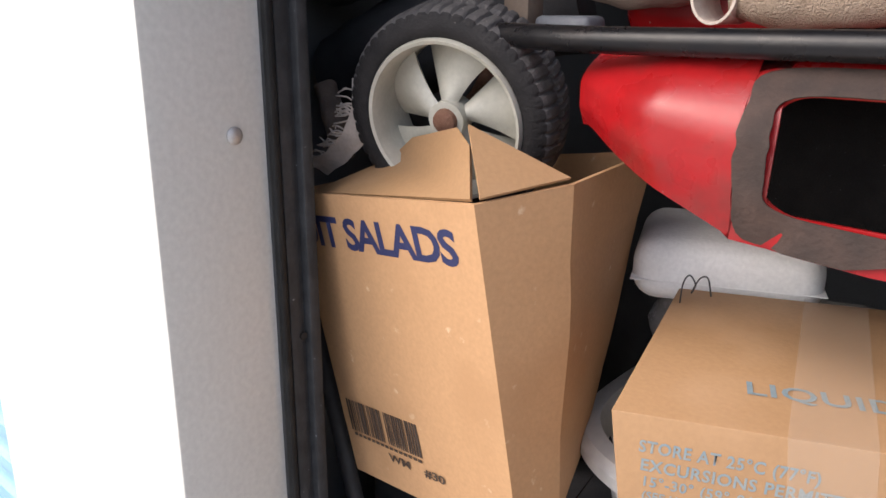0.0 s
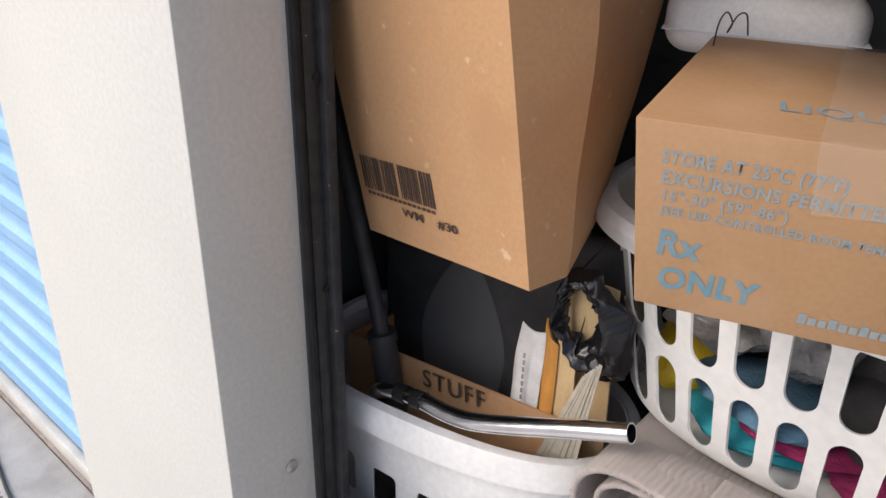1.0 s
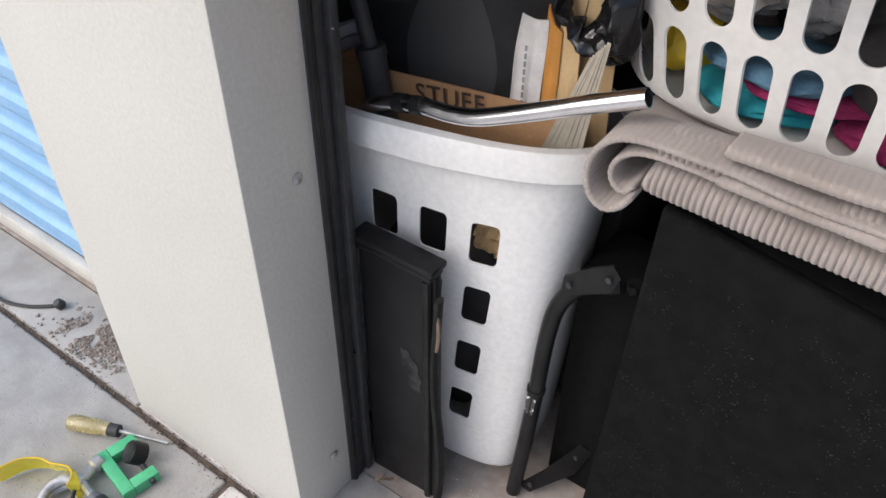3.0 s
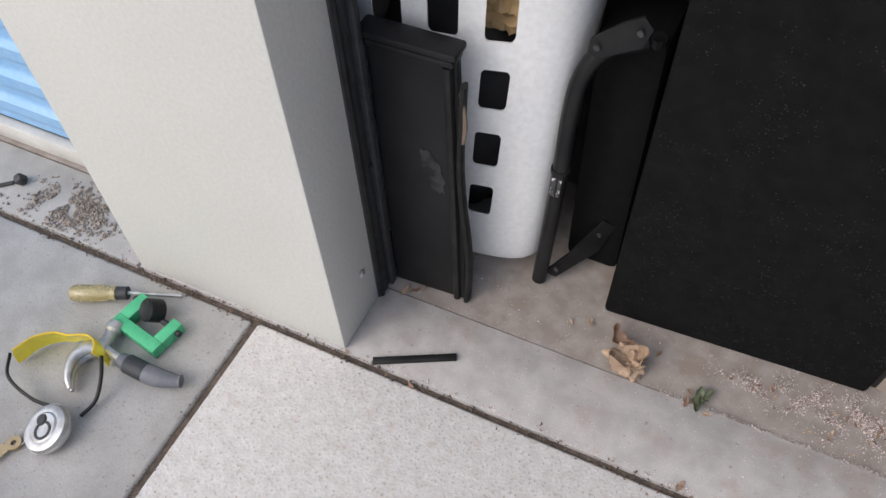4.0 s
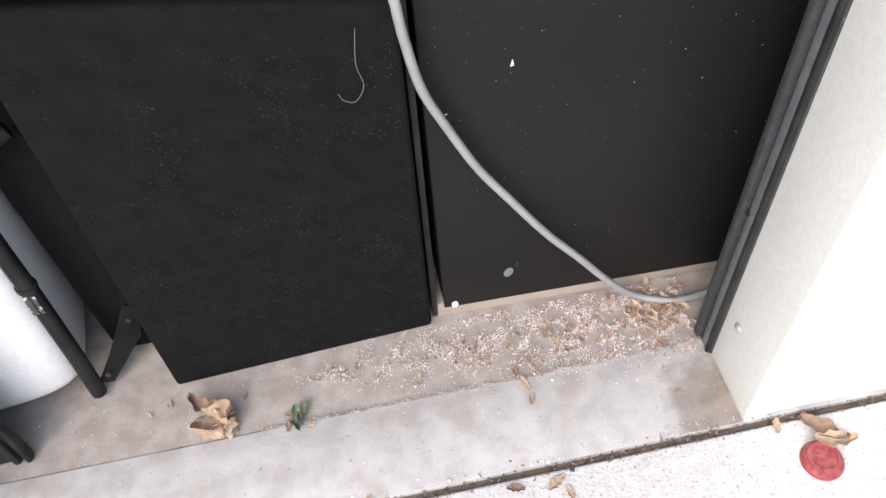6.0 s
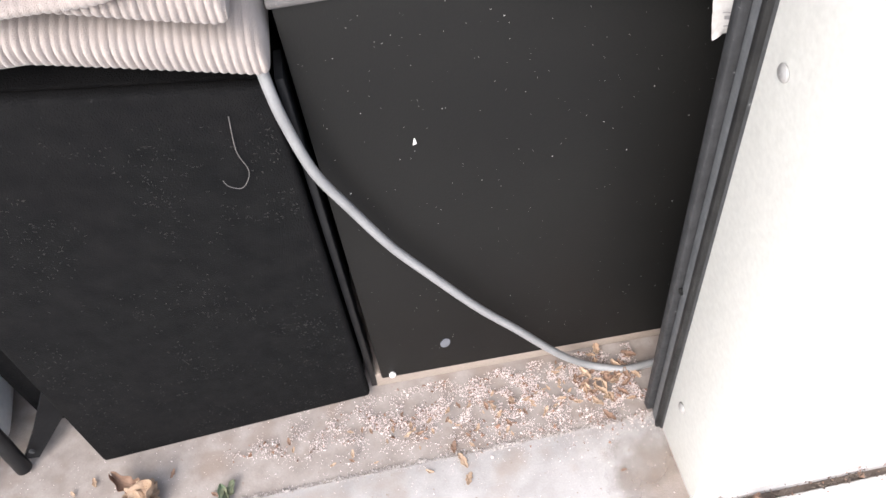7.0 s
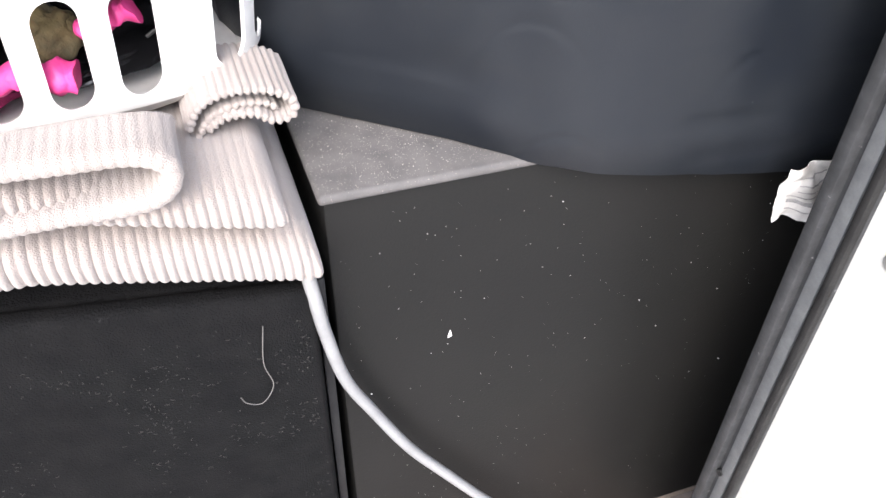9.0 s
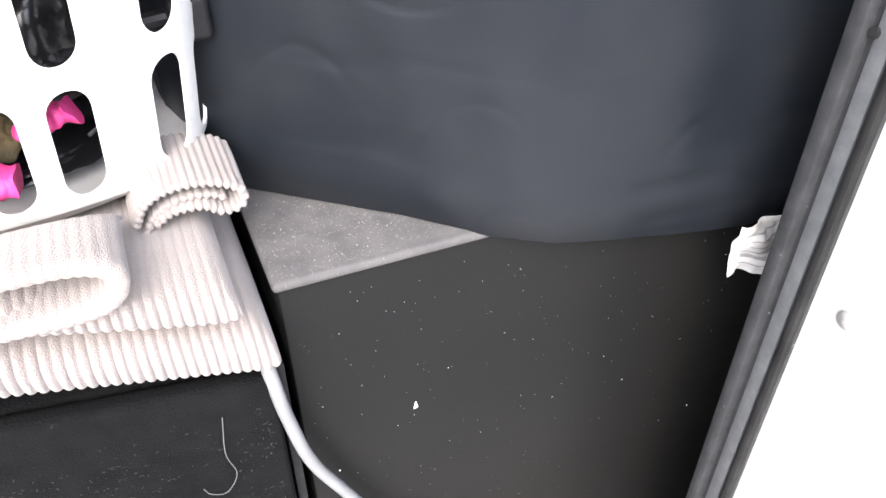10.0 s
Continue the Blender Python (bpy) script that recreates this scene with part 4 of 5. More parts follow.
# gray cord
cord = thing("power_cord", (0.9, 0.22, 0), "gray rubber power cord hanging down to the floor", "cord")
part("cable", tube([(0.728, 0.250, 0.640), (0.733, 0.228, 0.590), (0.738, 0.226, 0.545), (0.750, 0.228, 0.480), (0.774, 0.232, 0.417), (0.806, 0.232, 0.346), (0.844, 0.230, 0.283), (0.897, 0.228, 0.199), (0.945, 0.226, 0.135), (0.999, 0.224, 0.060),
                    (1.038, 0.222, 0.019), (1.073, 0.212, 0.008), (1.105, 0.204, 0.007), (1.16, 0.208, 0.007), (1.24, 0.222, 0.007)], 0.0055, 12), "gray_cord", cord)

# care label under the cushion
tag = thing("care_label", (1.145, 0.206, 0.6), "crumpled white cloth care label with faded print", "label")
def label_at(u, v, lift=0.0):
    fold = 0.0035 * math.sin(u * 7 + v * 4) + 0.004 * noise.noise((u * 4, v * 4, 1.0)) + 0.002 * noise.noise((u * 9, v * 9, 4.0))
    return Vector((1.110 + 0.066 * u + 0.010 * (1 - v), 0.190 - 0.006 * v + fold - lift, 0.582 + 0.064 * v - 0.006 * u + 0.004 * math.sin(u * 9) * (1 - v)))
part("cloth", thicken(grid(label_at, 20, 20), 0.0006), "paper", tag)
rl = random.Random(4)
for k in range(6):
    v0, a, b = 0.16 + 0.125 * k, 0.12 + 0.1 * rl.random(), 0.62 + 0.3 * rl.random()
    if k == 1:
        a, b = 0.15, 0.55
    part("print", grid(lambda u, v: label_at(a + (b - a) * u, v0 + (0.07 if k == 1 else 0.022) * v, 0.0012), 12, 2), "faded_print", tag)

# ---- panel and tube frame by the left jamb ----
panel = thing("padded_case", (0.07, 0.16, 0), "flat black padded case with a worn torn edge in the doorway", "case")
part("board", hexa([(0.010, 0.153, 0.002), (0.132, 0.160, 0.002), (0.132, 0.176, 0.002), (0.010, 0.170, 0.002)],
                   [(0.006, 0.158, 0.488), (0.124, 0.165, 0.484), (0.124, 0.178, 0.484), (0.006, 0.172, 0.488)], 0.003), "worn_vinyl", panel)
part("side_trim", tube([(0.134 + 0.004 * math.sin(z * 16), 0.158 + 0.004 * math.sin(z * 9 + 1), z) for z in (0.004, 0.08, 0.16, 0.24, 0.32, 0.40, 0.455)], lambda s: 0.010 - 0.002 * s, 10, flat=0.55), "black_rubber", panel, "torn black vinyl edging")
part("side_trim", tube([(0.118, 0.158, 0.004), (0.117, 0.158, 0.25), (0.114, 0.160, 0.47)], 0.006, 8), "black_rubber", panel)
part("top_trim", box(0.002, 0.126, 0.150, 0.180, 0.476, 0.486, 0.004), "worn_vinyl", panel)
part("top_trim", box(0.000, 0.130, 0.148, 0.182, 0.487, 0.498, 0.004), "worn_vinyl", panel)
def scuff_at(u, v):
    """A torn-edged smear on the front of the case."""
    a, r = 2 * math.pi * u, v * (0.75 + 0.5 * abs(noise.noise((math.cos(2 * math.pi * u) * 1.7, math.sin(2 * math.pi * u) * 1.7, 2.0))))
    x, z = 0.086 + 0.016 * math.cos(a) * r + 0.010 * math.sin(a) * r, 0.285 - 0.046 * math.sin(a) * r
    return Vector((x, 0.1530 + 0.0574 * (x - 0.010) + 0.0102 * z - 0.0006, z))
part("scuff", weld(grid(scuff_at, 40, 6, True)), "scuffed", panel, "pale gray scuff")
part("exposed_core", tube([(0.136, 0.151, 0.365), (0.140, 0.150, 0.40), (0.135, 0.151, 0.445)], 0.003, 6), "wood", panel, "strip of bare brown wood")

trolley = thing("folding_frame", (0.26, 0.30, 0), "folded black metal tube frame with hinge plates", "metal frame")
part("tube", tube([(0.225, 0.244, 0.006), (0.229, 0.250, 0.10), (0.235, 0.254, 0.24), (0.238, 0.258, 0.36), (0.246, 0.262, 0.425), (0.268, 0.272, 0.462), (0.310, 0.290, 0.474)], 0.0115, 14), "black_plastic", trolley, "worn black painted tube")
part("tube", tube([(0.308, 0.335, 0.10), (0.312, 0.33, 0.30), (0.318, 0.32, 0.46)], 0.010, 10), "black_plastic", trolley)
part("collar", tube([(0.2350, 0.2545, 0.255), (0.2354, 0.2546, 0.262)], 0.0135, 14, curved=False), "black_plastic", trolley)
part("scratched_label", hexa([(0.226, 0.2415, 0.215), (0.240, 0.2425, 0.215), (0.240, 0.2435, 0.215), (0.226, 0.2425, 0.215)], [(0.228, 0.2425, 0.250), (0.242, 0.2435, 0.250), (0.242, 0.2445, 0.250), (0.228, 0.2435, 0.250)]), "scratched", trolley, "scratched silver sticker")
def plate(points, t, bmname):
    bm = bmesh.new()
    bm.faces.new([bm.verts.new(p) for p in points])
    return part(bmname, thicken(bm, t), "black_plastic", trolley)
plate([(0.250, 0.252, 0.468), (0.262, 0.250, 0.462), (0.310, 0.258, 0.486), (0.318, 0.262, 0.510), (0.306, 0.262, 0.524), (0.285, 0.256, 0.514), (0.252, 0.252, 0.486)], 0.004, "hinge_plate")
plate([(0.232, 0.250, 0.020), (0.250, 0.252, 0.014), (0.300, 0.30, 0.050), (0.318, 0.31, 0.110), (0.300, 0.305, 0.120), (0.262, 0.27, 0.060)], 0.004, "hinge_plate")
for p in ((0.262, 0.2485, 0.480), (0.306, 0.2575, 0.506), (0.250, 0.252, 0.036), (0.298, 0.298, 0.096)):
    part("rivet", tube([p, (p[0] - 0.0005, p[1] - 0.003, p[2])], 0.0040, 10, curved=False), "track_metal", trolley)
part("spring_box", box(0.246, 0.334, 0.310, 0.42, 0.003, 0.455, 0.012), "black_carpet", trolley, "dark folded canvas back")

# ---- things in the hamper ----
stuff_box = thing("open_carton", (0.05, 0.32, 0.505), "brown cardboard box with marker writing inside the hamper", "carton")
part("front", hexa([(-0.115, 0.266, 0.505), (0.205, 0.282, 0.535), (0.205, 0.286, 0.535), (-0.115, 0.270, 0.505)], [(-0.125, 0.272, 0.648), (0.215, 0.290, 0.678), (0.215, 0.294, 0.678), (-0.125, 0.276, 0.648)]), "cardboard", stuff_box)
part("side", hexa([(-0.115, 0.272, 0.505), (-0.111, 0.272, 0.505), (-0.105, 0.40, 0.505), (-0.109, 0.40, 0.505)], [(-0.125, 0.278, 0.648), (-0.121, 0.278, 0.648), (-0.115, 0.405, 0.64), (-0.119, 0.405, 0.64)]), "cardboard", stuff_box)
part("back", hexa([(-0.11, 0.40, 0.505), (0.15, 0.40, 0.505), (0.15, 0.404, 0.505), (-0.11, 0.404, 0.505)], [(-0.12, 0.406, 0.62), (0.17, 0.406, 0.62), (0.17, 0.41, 0.62), (-0.12, 0.41, 0.62)]), "cardboard", stuff_box)
words("writing", "STUFF", 0.034, plane_frame((0.012, 0.2765, 0.632), (0.34, 0.018, 0.043), (0, 0.02, 0.5), 0.002), "black_ink", stuff_box, 0.0003, 1.1, 0, "LEFT", "black marker writing", 1.0)
chrome_tube = thing("chrome_tube", (0.13, 0.24, 0.62), "bent shiny chrome tube lying across the hamper rim", "tube")
TUBE_LINE = [(0.317, 0.228, 0.764), (0.256, 0.222, 0.737), (0.192, 0.216, 0.707), (0.142, 0.212, 0.686), (0.107, 0.211, 0.678), (0.073, 0.211, 0.675), (0.030, 0.214, 0.664), (-0.010, 0.220, 0.642), (-0.035, 0.235, 0.615)]
bm = tube(TUBE_LINE, 0.0100, 24, cap=False)
part("pipe", thicken(bm, 0.0012), "chrome", chrome_tube)
part("clip", tube([TUBE_LINE[-4], Vector(TUBE_LINE[-4]).lerp(Vector(TUBE_LINE[-3]), 0.35)], 0.0113, 14, curved=False), "black_plastic", chrome_tube)
part("clip", tube([Vector(TUBE_LINE[-4]).lerp(Vector(TUBE_LINE[-3]), 0.6), TUBE_LINE[-3]], 0.0113, 14, curved=False), "black_plastic", chrome_tube)

def paper_sheet(name, corners, material, label, category, bend=0.004, t=0.0012, seed=0.0):
    ob = thing(name, corners[0], label, category)
    a, b, c, d = [Vector(p) for p in corners]
    nrm = (b - a).cross(d - a).normalized()
    def f(u, v):
        p = a.lerp(b, u).lerp(d.lerp(c, u), v)
        return p + nrm * bend * (math.sin(u * 3.1) + noise.noise((u * 2, v * 2, seed)))
    part("sheet", thicken(grid(f, 8, 10), t), material, ob)
    return ob
env = paper_sheet("envelope", [(0.125, 0.300, 0.60), (0.170, 0.296, 0.61), (0.170, 0.300, 0.772), (0.135, 0.306, 0.768)], "paper", "white envelope with printed text standing in the hamper", "envelope", 0.006)
bm = bmesh.new()
for k in range(11):
    box(0.150, 0.1525, -0.001, 0.0, 0.64 + k * 0.0095, 0.64 + k * 0.0095 + 0.006, bm=bm)
bmesh.ops.transform(bm, matrix=Matrix.Translation((0, 0.2895, 0)), verts=bm.verts[:])
part("print", bm, "gray_wrap", env)
paper_sheet("envelope", [(0.168, 0.300, 0.60), (0.190, 0.297, 0.61), (0.186, 0.302, 0.762), (0.166, 0.308, 0.785)], "orange_paper", "orange padded envelope standing in the hamper", "envelope", 0.005, 0.002, 2.0)
paper_sheet("envelope", [(0.184, 0.302, 0.60), (0.214, 0.300, 0.61), (0.208, 0.306, 0.752), (0.180, 0.312, 0.782)], "manila", "tan paper envelope standing in the hamper", "envelope", 0.005, 0.002, 3.0)
paper_sheet("envelope", [(0.178, 0.33, 0.58), (0.246, 0.326, 0.60), (0.234, 0.330, 0.838), (0.176, 0.336, 0.838)], "manila", "large tan envelope in a torn black bag", "envelope", 0.004, 0.003, 5.0)
news = thing("paper_strips", (0.2, 0.27, 0.6), "fanned strips of old newsprint in the hamper", "paper")
for k in range(7):
    a, b = Vector((0.184 + k * 0.008, 0.268 + k * 0.0012, 0.60 + k * 0.002)), Vector((0.232 + k * 0.0022, 0.282 + k * 0.001, 0.755 + k * 0.003))
    bm = bmesh.new()
    w = Vector((0.0035, 0, 0))
    bm.faces.new([bm.verts.new(p) for p in (a - w, a + w, b + w * 0.6, b - w * 0.6)])
    part("strip", thicken(bm, 0.0008), "newsprint", news)
bag = thing("plastic_bag", (0.22, 0.30, 0.7), "torn crumpled black plastic bag", "bag")
def bag_at(u, v):
    a = 2 * math.pi * u
    x, z = 0.203 + math.cos(a) * (0.019 + 0.026 * v), 0.802 + math.sin(a) * (0.030 + 0.026 * v)
    x += 0.016 * v * (1 - math.sin(a))
    n1 = noise.noise((math.cos(a) * 2, math.sin(a) * 2, v * 3))
    n2 = noise.noise((math.cos(a) * 6, math.sin(a) * 6, v * 7))
    return Vector((x + 0.006 * n1, 0.314 - 0.016 * math.sin(v * 3.1) + 0.010 * n1 + 0.005 * n2, z + 0.008 * n1 - 0.012 * v * (math.sin(a) < 0)))
part("film", thicken(grid(bag_at, 60, 16, True), 0.0006), "bag_plastic", bag, smooth=70)
pole = thing("black_pole", (-0.004, 0.254, 0.52), "slim black pole with a rubber sleeve leaning in the hamper", "pole")
part("rod", tube([(-0.036, 0.257, 0.67), (-0.113, 0.257, 0.945), (-0.148, 0.258, 1.07)], 0.0100, 12, curved=False), "pole_rubber", pole)
part("sleeve", tube([(-0.004, 0.254, 0.52), (-0.028, 0.256, 0.617), (-0.042, 0.257, 0.692)], 0.0172, 14, curved=False), "pole_rubber", pole)
part("collar", tube([(-0.040, 0.257, 0.682), (-0.043, 0.257, 0.695)], 0.0190, 14, curved=False), "pole_rubber", pole)
# crumpled brown paper behind the holes
wad = thing("brown_paper", (0.14, 0.235, 0.3), "crumpled brown paper inside the hamper", "paper")
part("wad", grid(lambda u, v: Vector((0.112 + 0.075 * u, 0.266 + 0.014 * noise.noise((u * 5, v * 7, 1.0)) + 0.008 * noise.noise((u * 13, v * 17, 1.0)), 0.455 + 0.085 * v)), 16, 14), "manila", wad, smooth=15)
# gray felt form farther back
back_form = thing("upholstered_back", (0.1, 0.5, 0.0), "dark gray upholstered chair back deep in the unit", "chair back")
part("back", box(-0.23, 0.50, 0.70, 0.74, 0.002, 0.98, 0.02), "dark_cloth", back_form)
part("seat", box(-0.23, 0.24, 0.455, 0.698, 0.002, 0.56, 0.02), "dark_cloth", back_form)
tote = thing("dark_tote", (0.03, 0.37, 0.50), "black fabric tote with a dark gray felt panel in the hamper", "bag")
part("body", hexa([(-0.130, 0.345, 0.50), (0.175, 0.352, 0.50), (0.175, 0.395, 0.50), (-0.130, 0.395, 0.50)], [(-0.150, 0.362, 0.84), (0.235, 0.372, 0.86), (0.225, 0.405, 0.86), (-0.150, 0.395, 0.84)], 0.014, 4), "dark_cloth", tote)
def felt(u, v):
    a = 2 * math.pi * u
    c, s = math.cos(a), math.sin(a)
    r = math.sin(v * math.pi / 2)
    x, z = 0.006 + 0.070 * c * r * (1 - 0.45 * max(0.0, s) ** 1.5), 0.655 + 0.130 * s * r
    front = 0.345 + (z - 0.50) * 0.052 + (x + 0.13) * 0.024
    return Vector((x, front - 0.005 * math.cos(v * math.pi / 2) ** 0.5 + 0.001, z))
part("pad", weld(grid(felt, 48, 12, True)), "dark_felt", tote, "dark gray felt panel")

# ---- things in the basket ----

def lump(name, at, size, material, label, category, seed, rough_amount=0.25, rot=0.0):
    ob = thing(name, (at[0], at[1], at[2] - size[2]), label, category)
    bm = bmesh.new()
    bmesh.ops.create_icosphere(bm, subdivisions=4, radius=1)
    turn = Matrix.Rotation(rot, 3, "Y")
    for v in bm.verts:
        q = v.co.copy()
        n = noise.noise(q * 1.6 + Vector((seed, 0, 0))) + 0.5 * noise.noise(q * 4.1 + Vector((seed, 3, 0)))
        fold = abs(noise.noise(q * 2.3 + Vector((0, seed, 5))))
        q *= 1 + rough_amount * (n - 0.8 * fold)
        v.co = turn @ Vector((q.x * size[0], q.y * size[1], q.z * size[2])) + Vector(at)
    part("fabric", bm, material, ob, smooth=50)
    return ob
lump("black_clothes", (0.045, 0.330, 0.27), (0.135, 0.080, 0.235), "dark_cloth", "dark clothes filling the tall hamper", "clothes", 15, 0.12)
lump("black_clothes", (0.50, 0.50, 0.835), (0.180, 0.125, 0.128), "dark_cloth", "dark clothes heaped in the laundry basket", "clothes", 1, 0.10)
lump("black_bag", (0.645, 0.435, 0.795), (0.060, 0.080, 0.072), "bag_plastic", "crumpled black plastic bag in the laundry basket", "plastic bag", 12, 0.2)
lump("black_bag", (0.600, 0.400, 0.727), (0.085, 0.062, 0.012), "bag_plastic", "flattened black plastic bag on the bottom of the basket", "plastic bag", 13, 0.15)
lump("yellow_bag", (0.325, 0.405, 0.868), (0.072, 0.058, 0.036), "yellow_cloth", "bright yellow plastic package in the laundry basket", "package", 2, 0.15)
lump("yellow_bag", (0.290, 0.408, 0.752), (0.042, 0.055, 0.040), "yellow_cloth", "yellow plastic package low in the laundry basket", "package", 3, 0.18)
lump("gray_wrapping", (0.412, 0.372, 0.850), (0.040, 0.052, 0.046), "gray_wrap", "crinkled gray plastic wrapping in the basket", "plastic wrap", 4)
lump("pale_wrapping", (0.322, 0.392, 0.812), (0.058, 0.046, 0.022), "gray_wrap", "crinkled pale gray plastic wrapping under the yellow package", "plastic wrap", 14)
lump("blue_cloth", (0.395, 0.372, 0.768), (0.080, 0.060, 0.018), "blue_cloth", "folded slate blue cloth in the laundry basket", "cloth", 5, 0.12)
lump("magenta_cloth", (0.425, 0.375, 0.748), (0.068, 0.058, 0.010), "magenta_cloth", "folded magenta cloth between the blue and the teal", "cloth", 7, 0.12)
lump("teal_cloth", (0.385, 0.384, 0.726), (0.082, 0.060, 0.018), "teal_cloth", "folded teal cloth at the bottom of the basket", "cloth", 6, 0.12)
lump("magenta_cloth", (0.515, 0.380, 0.724), (0.060, 0.058, 0.018), "magenta_cloth", "crumpled magenta cloth on the bottom of the basket", "cloth", 8, 0.15)
lump("black_clothes", (0.510, 0.395, 0.785), (0.075, 0.070, 0.052), "dark_cloth", "black cloth crammed against the basket slots", "clothes", 16, 0.12)
lump("olive_cloth", (0.602, 0.350, 0.762), (0.019, 0.020, 0.020), "olive_cloth", "small olive brown patterned cloth in the basket", "cloth", 9, 0.3)
def twist(name, pts, r, label):
    ob = thing(name, pts[0], label, "wrapper", "pink wrappers")
    bm = tube(pts, lambda s: r * (0.70 + 0.10 * math.sin(s * 20) + 0.3 * s), 20, n=14)
    for v in bm.verts:
        q = v.co * 90
        v.co += Vector((noise.noise(q), noise.noise(q + Vector((9, 0, 0))), noise.noise(q + Vector((0, 9, 0))))) * 0.0042
    part("wrap", bm, "pink_plastic", ob, smooth=40)
twist("pink_wrapper", [(0.545, 0.322, 0.744), (0.575, 0.320, 0.750), (0.598, 0.318, 0.748), (0.612, 0.316, 0.746)], 0.011, "crumpled bright pink plastic wrapper in the basket")
twist("pink_wrapper", [(0.620, 0.330, 0.768), (0.640, 0.327, 0.778), (0.656, 0.324, 0.784)], 0.009, "crumpled bright pink plastic wrapper in the basket")
wire = thing("black_wire", (0.66, 0.33, 0.75), "thin loose black wire in the laundry basket", "wire")
part("loop", tube([(0.600, 0.325, 0.805), (0.640, 0.318, 0.815), (0.668, 0.322, 0.808), (0.690, 0.335, 0.820), (0.700, 0.345, 0.80), (0.690, 0.34, 0.775), (0.66, 0.33, 0.76)], 0.0014, 6), "black_cable", wire)
plug = thing("black_plug", (0.742, 0.366, 0.81), "small black plastic plug poking from a basket slot", "plug")
part("body", box(0.728, 0.756, 0.352, 0.382, 0.800, 0.832, 0.005, 3), "black_plastic", plug)
part("neck", tube([(0.706, 0.366, 0.814), (0.730, 0.366, 0.816)], 0.006, 10, curved=False), "black_plastic", plug)

# ---- top of the pile ----
lid = thing("foam_lid", (0.273, 0.458, 1.075), "white rounded foam lid lying behind the cartons", "lid")
LID = Matrix.Translation((0.273, 0.458, 1.075)) @ Matrix.Rotation(radians(22), 4, "Z") @ Matrix.Scale(0.93, 4)
part("foam", box(-0.092, 0.092, -0.086, 0.09, 0.0, 0.066, 0.026, 6, LID), "foam", lid)
part("seam", box(-0.0925, 0.0925, -0.0865, 0.09, 0.024, 0.0252, 0.0005, 2, LID), "hamper_plastic", lid)
lump("gray_cloth", (0.285, 0.470, 1.020), (0.080, 0.070, 0.062), "gray_wrap", "crumpled gray cloth under the white foam lid", "cloth", 33, 0.15)
loop = thing("wire_loop", (0.30, 0.34, 1.10), "thin dark bent wire behind the carton", "wire")
part("wire", tube([(0.288, 0.318, 1.092), (0.292, 0.312, 1.118), (0.298, 0.310, 1.128), (0.303, 0.312, 1.120), (0.300, 0.312, 1.112), (0.306, 0.312, 1.126), (0.313, 0.312, 1.128), (0.316, 0.315, 1.112)], 0.0007, 6), "black_cable", loop)

# worn strip round the deck's opening, dull top of the deck, red body behind
def strip_at(u, v):
    """Round the opening, from its edge outward."""
    a = 2 * math.pi * u
    p = 9.0
    c, s = math.cos(a), math.sin(a)
    k = (abs(c) ** p + abs(s) ** p) ** (-1 / p)
    wav = 1 + 0.02 * noise.noise((c * 4, s * 4, v))
    x, z = 0.495 + c * k * (0.1095 + (0.020 + 0.003 * noise.noise((c * 5, s * 5, 2.0))) * v) * wav, 0.52 + s * k * (0.312 + (0.13 if s > 0 else 0.16 + 0.10 * max(0.0, -c) - 0.15 * min(1.0, max(0.0, 2.2 * c + 0.9))) * v)
    q = deck_at(min(0.73, max(0.23, x)), min(0.99, max(0.01, z)))
    return q + Vector((0, -0.0035, 0))
part("worn_edge", thicken(grid(strip_at, 120, 4, True), 0.001), "worn_steel", mower, "bare rusted steel where paint has gone")
part("deck_top", thicken(grid(lambda u, v: Vector((0.24 + 0.5 * u, 0.255 + 0.30 * v + 0.03 * (1 - u) ** 3, 1.313 + 0.015 * math.sin(v * 2.2))), 20, 10), 0.003), "red_paint", mower)
part("engine_cover", box(0.19, 0.42, 0.36, 0.58, 1.318, 1.42, 0.02, 3), "red_paint", mower)
# black sheet behind the opening stands in for the deck's inner shade
part("chute_back", box(0.34, 0.76, 0.345, 0.353, 1.160, 1.33, 0.002), "black_carpet", mower, "black sheet standing in for the shade inside the deck")
part("post", box(0.105, 0.132, 0.300, 0.325, 1.22, 1.55, 0.002), "wood", mower, "weathered wooden post")
part("clamp", box(0.140, 0.195, 0.296, 0.330, 1.319, 1.337, 0.006, 3), "gray_grip", mower, "gray plastic clamp")
part("axle", tube([WHEEL, WHEEL - axis * 0.06, WHEEL - axis * 0.16 + Vector((0.0, 0, 0.05))], 0.008, 10), "rust", mower)

def cloth_roll(name, pts, r, material, label, category="towel"):
    ob = thing(name, pts[0], label, category)
    bm = tube(pts, r, 20, n=10)
    for v in bm.verts:
        v.co += Vector((noise.noise(v.co * 40), noise.noise(v.co * 40 + Vector((5, 0, 0))), noise.noise(v.co * 40 + Vector((0, 5, 0))))) * 0.004
    part("cloth", bm, material, ob, smooth=60)
    return ob
cloth_roll("beige_towel", [(0.325, 0.295, 1.358), (0.36, 0.290, 1.352), (0.42, 0.290, 1.354), (0.60, 0.30, 1.375)], 0.024, "beige_terry", "rolled beige terry towel on top of the mower")
curl = thing("cloth_belt", (0.31, 0.28, 1.332), "curled pale cloth band on top of the mower", "cloth band")
part("band", thicken(grid(lambda u, v: Vector((0.312 + 0.017 * math.cos(u * 5.2 + 1.2), 0.268 + 0.05 * v, 1.352 + 0.021 * math.sin(u * 5.2 + 1.2))), 30, 6), 0.002), "frayed_cloth", curl)
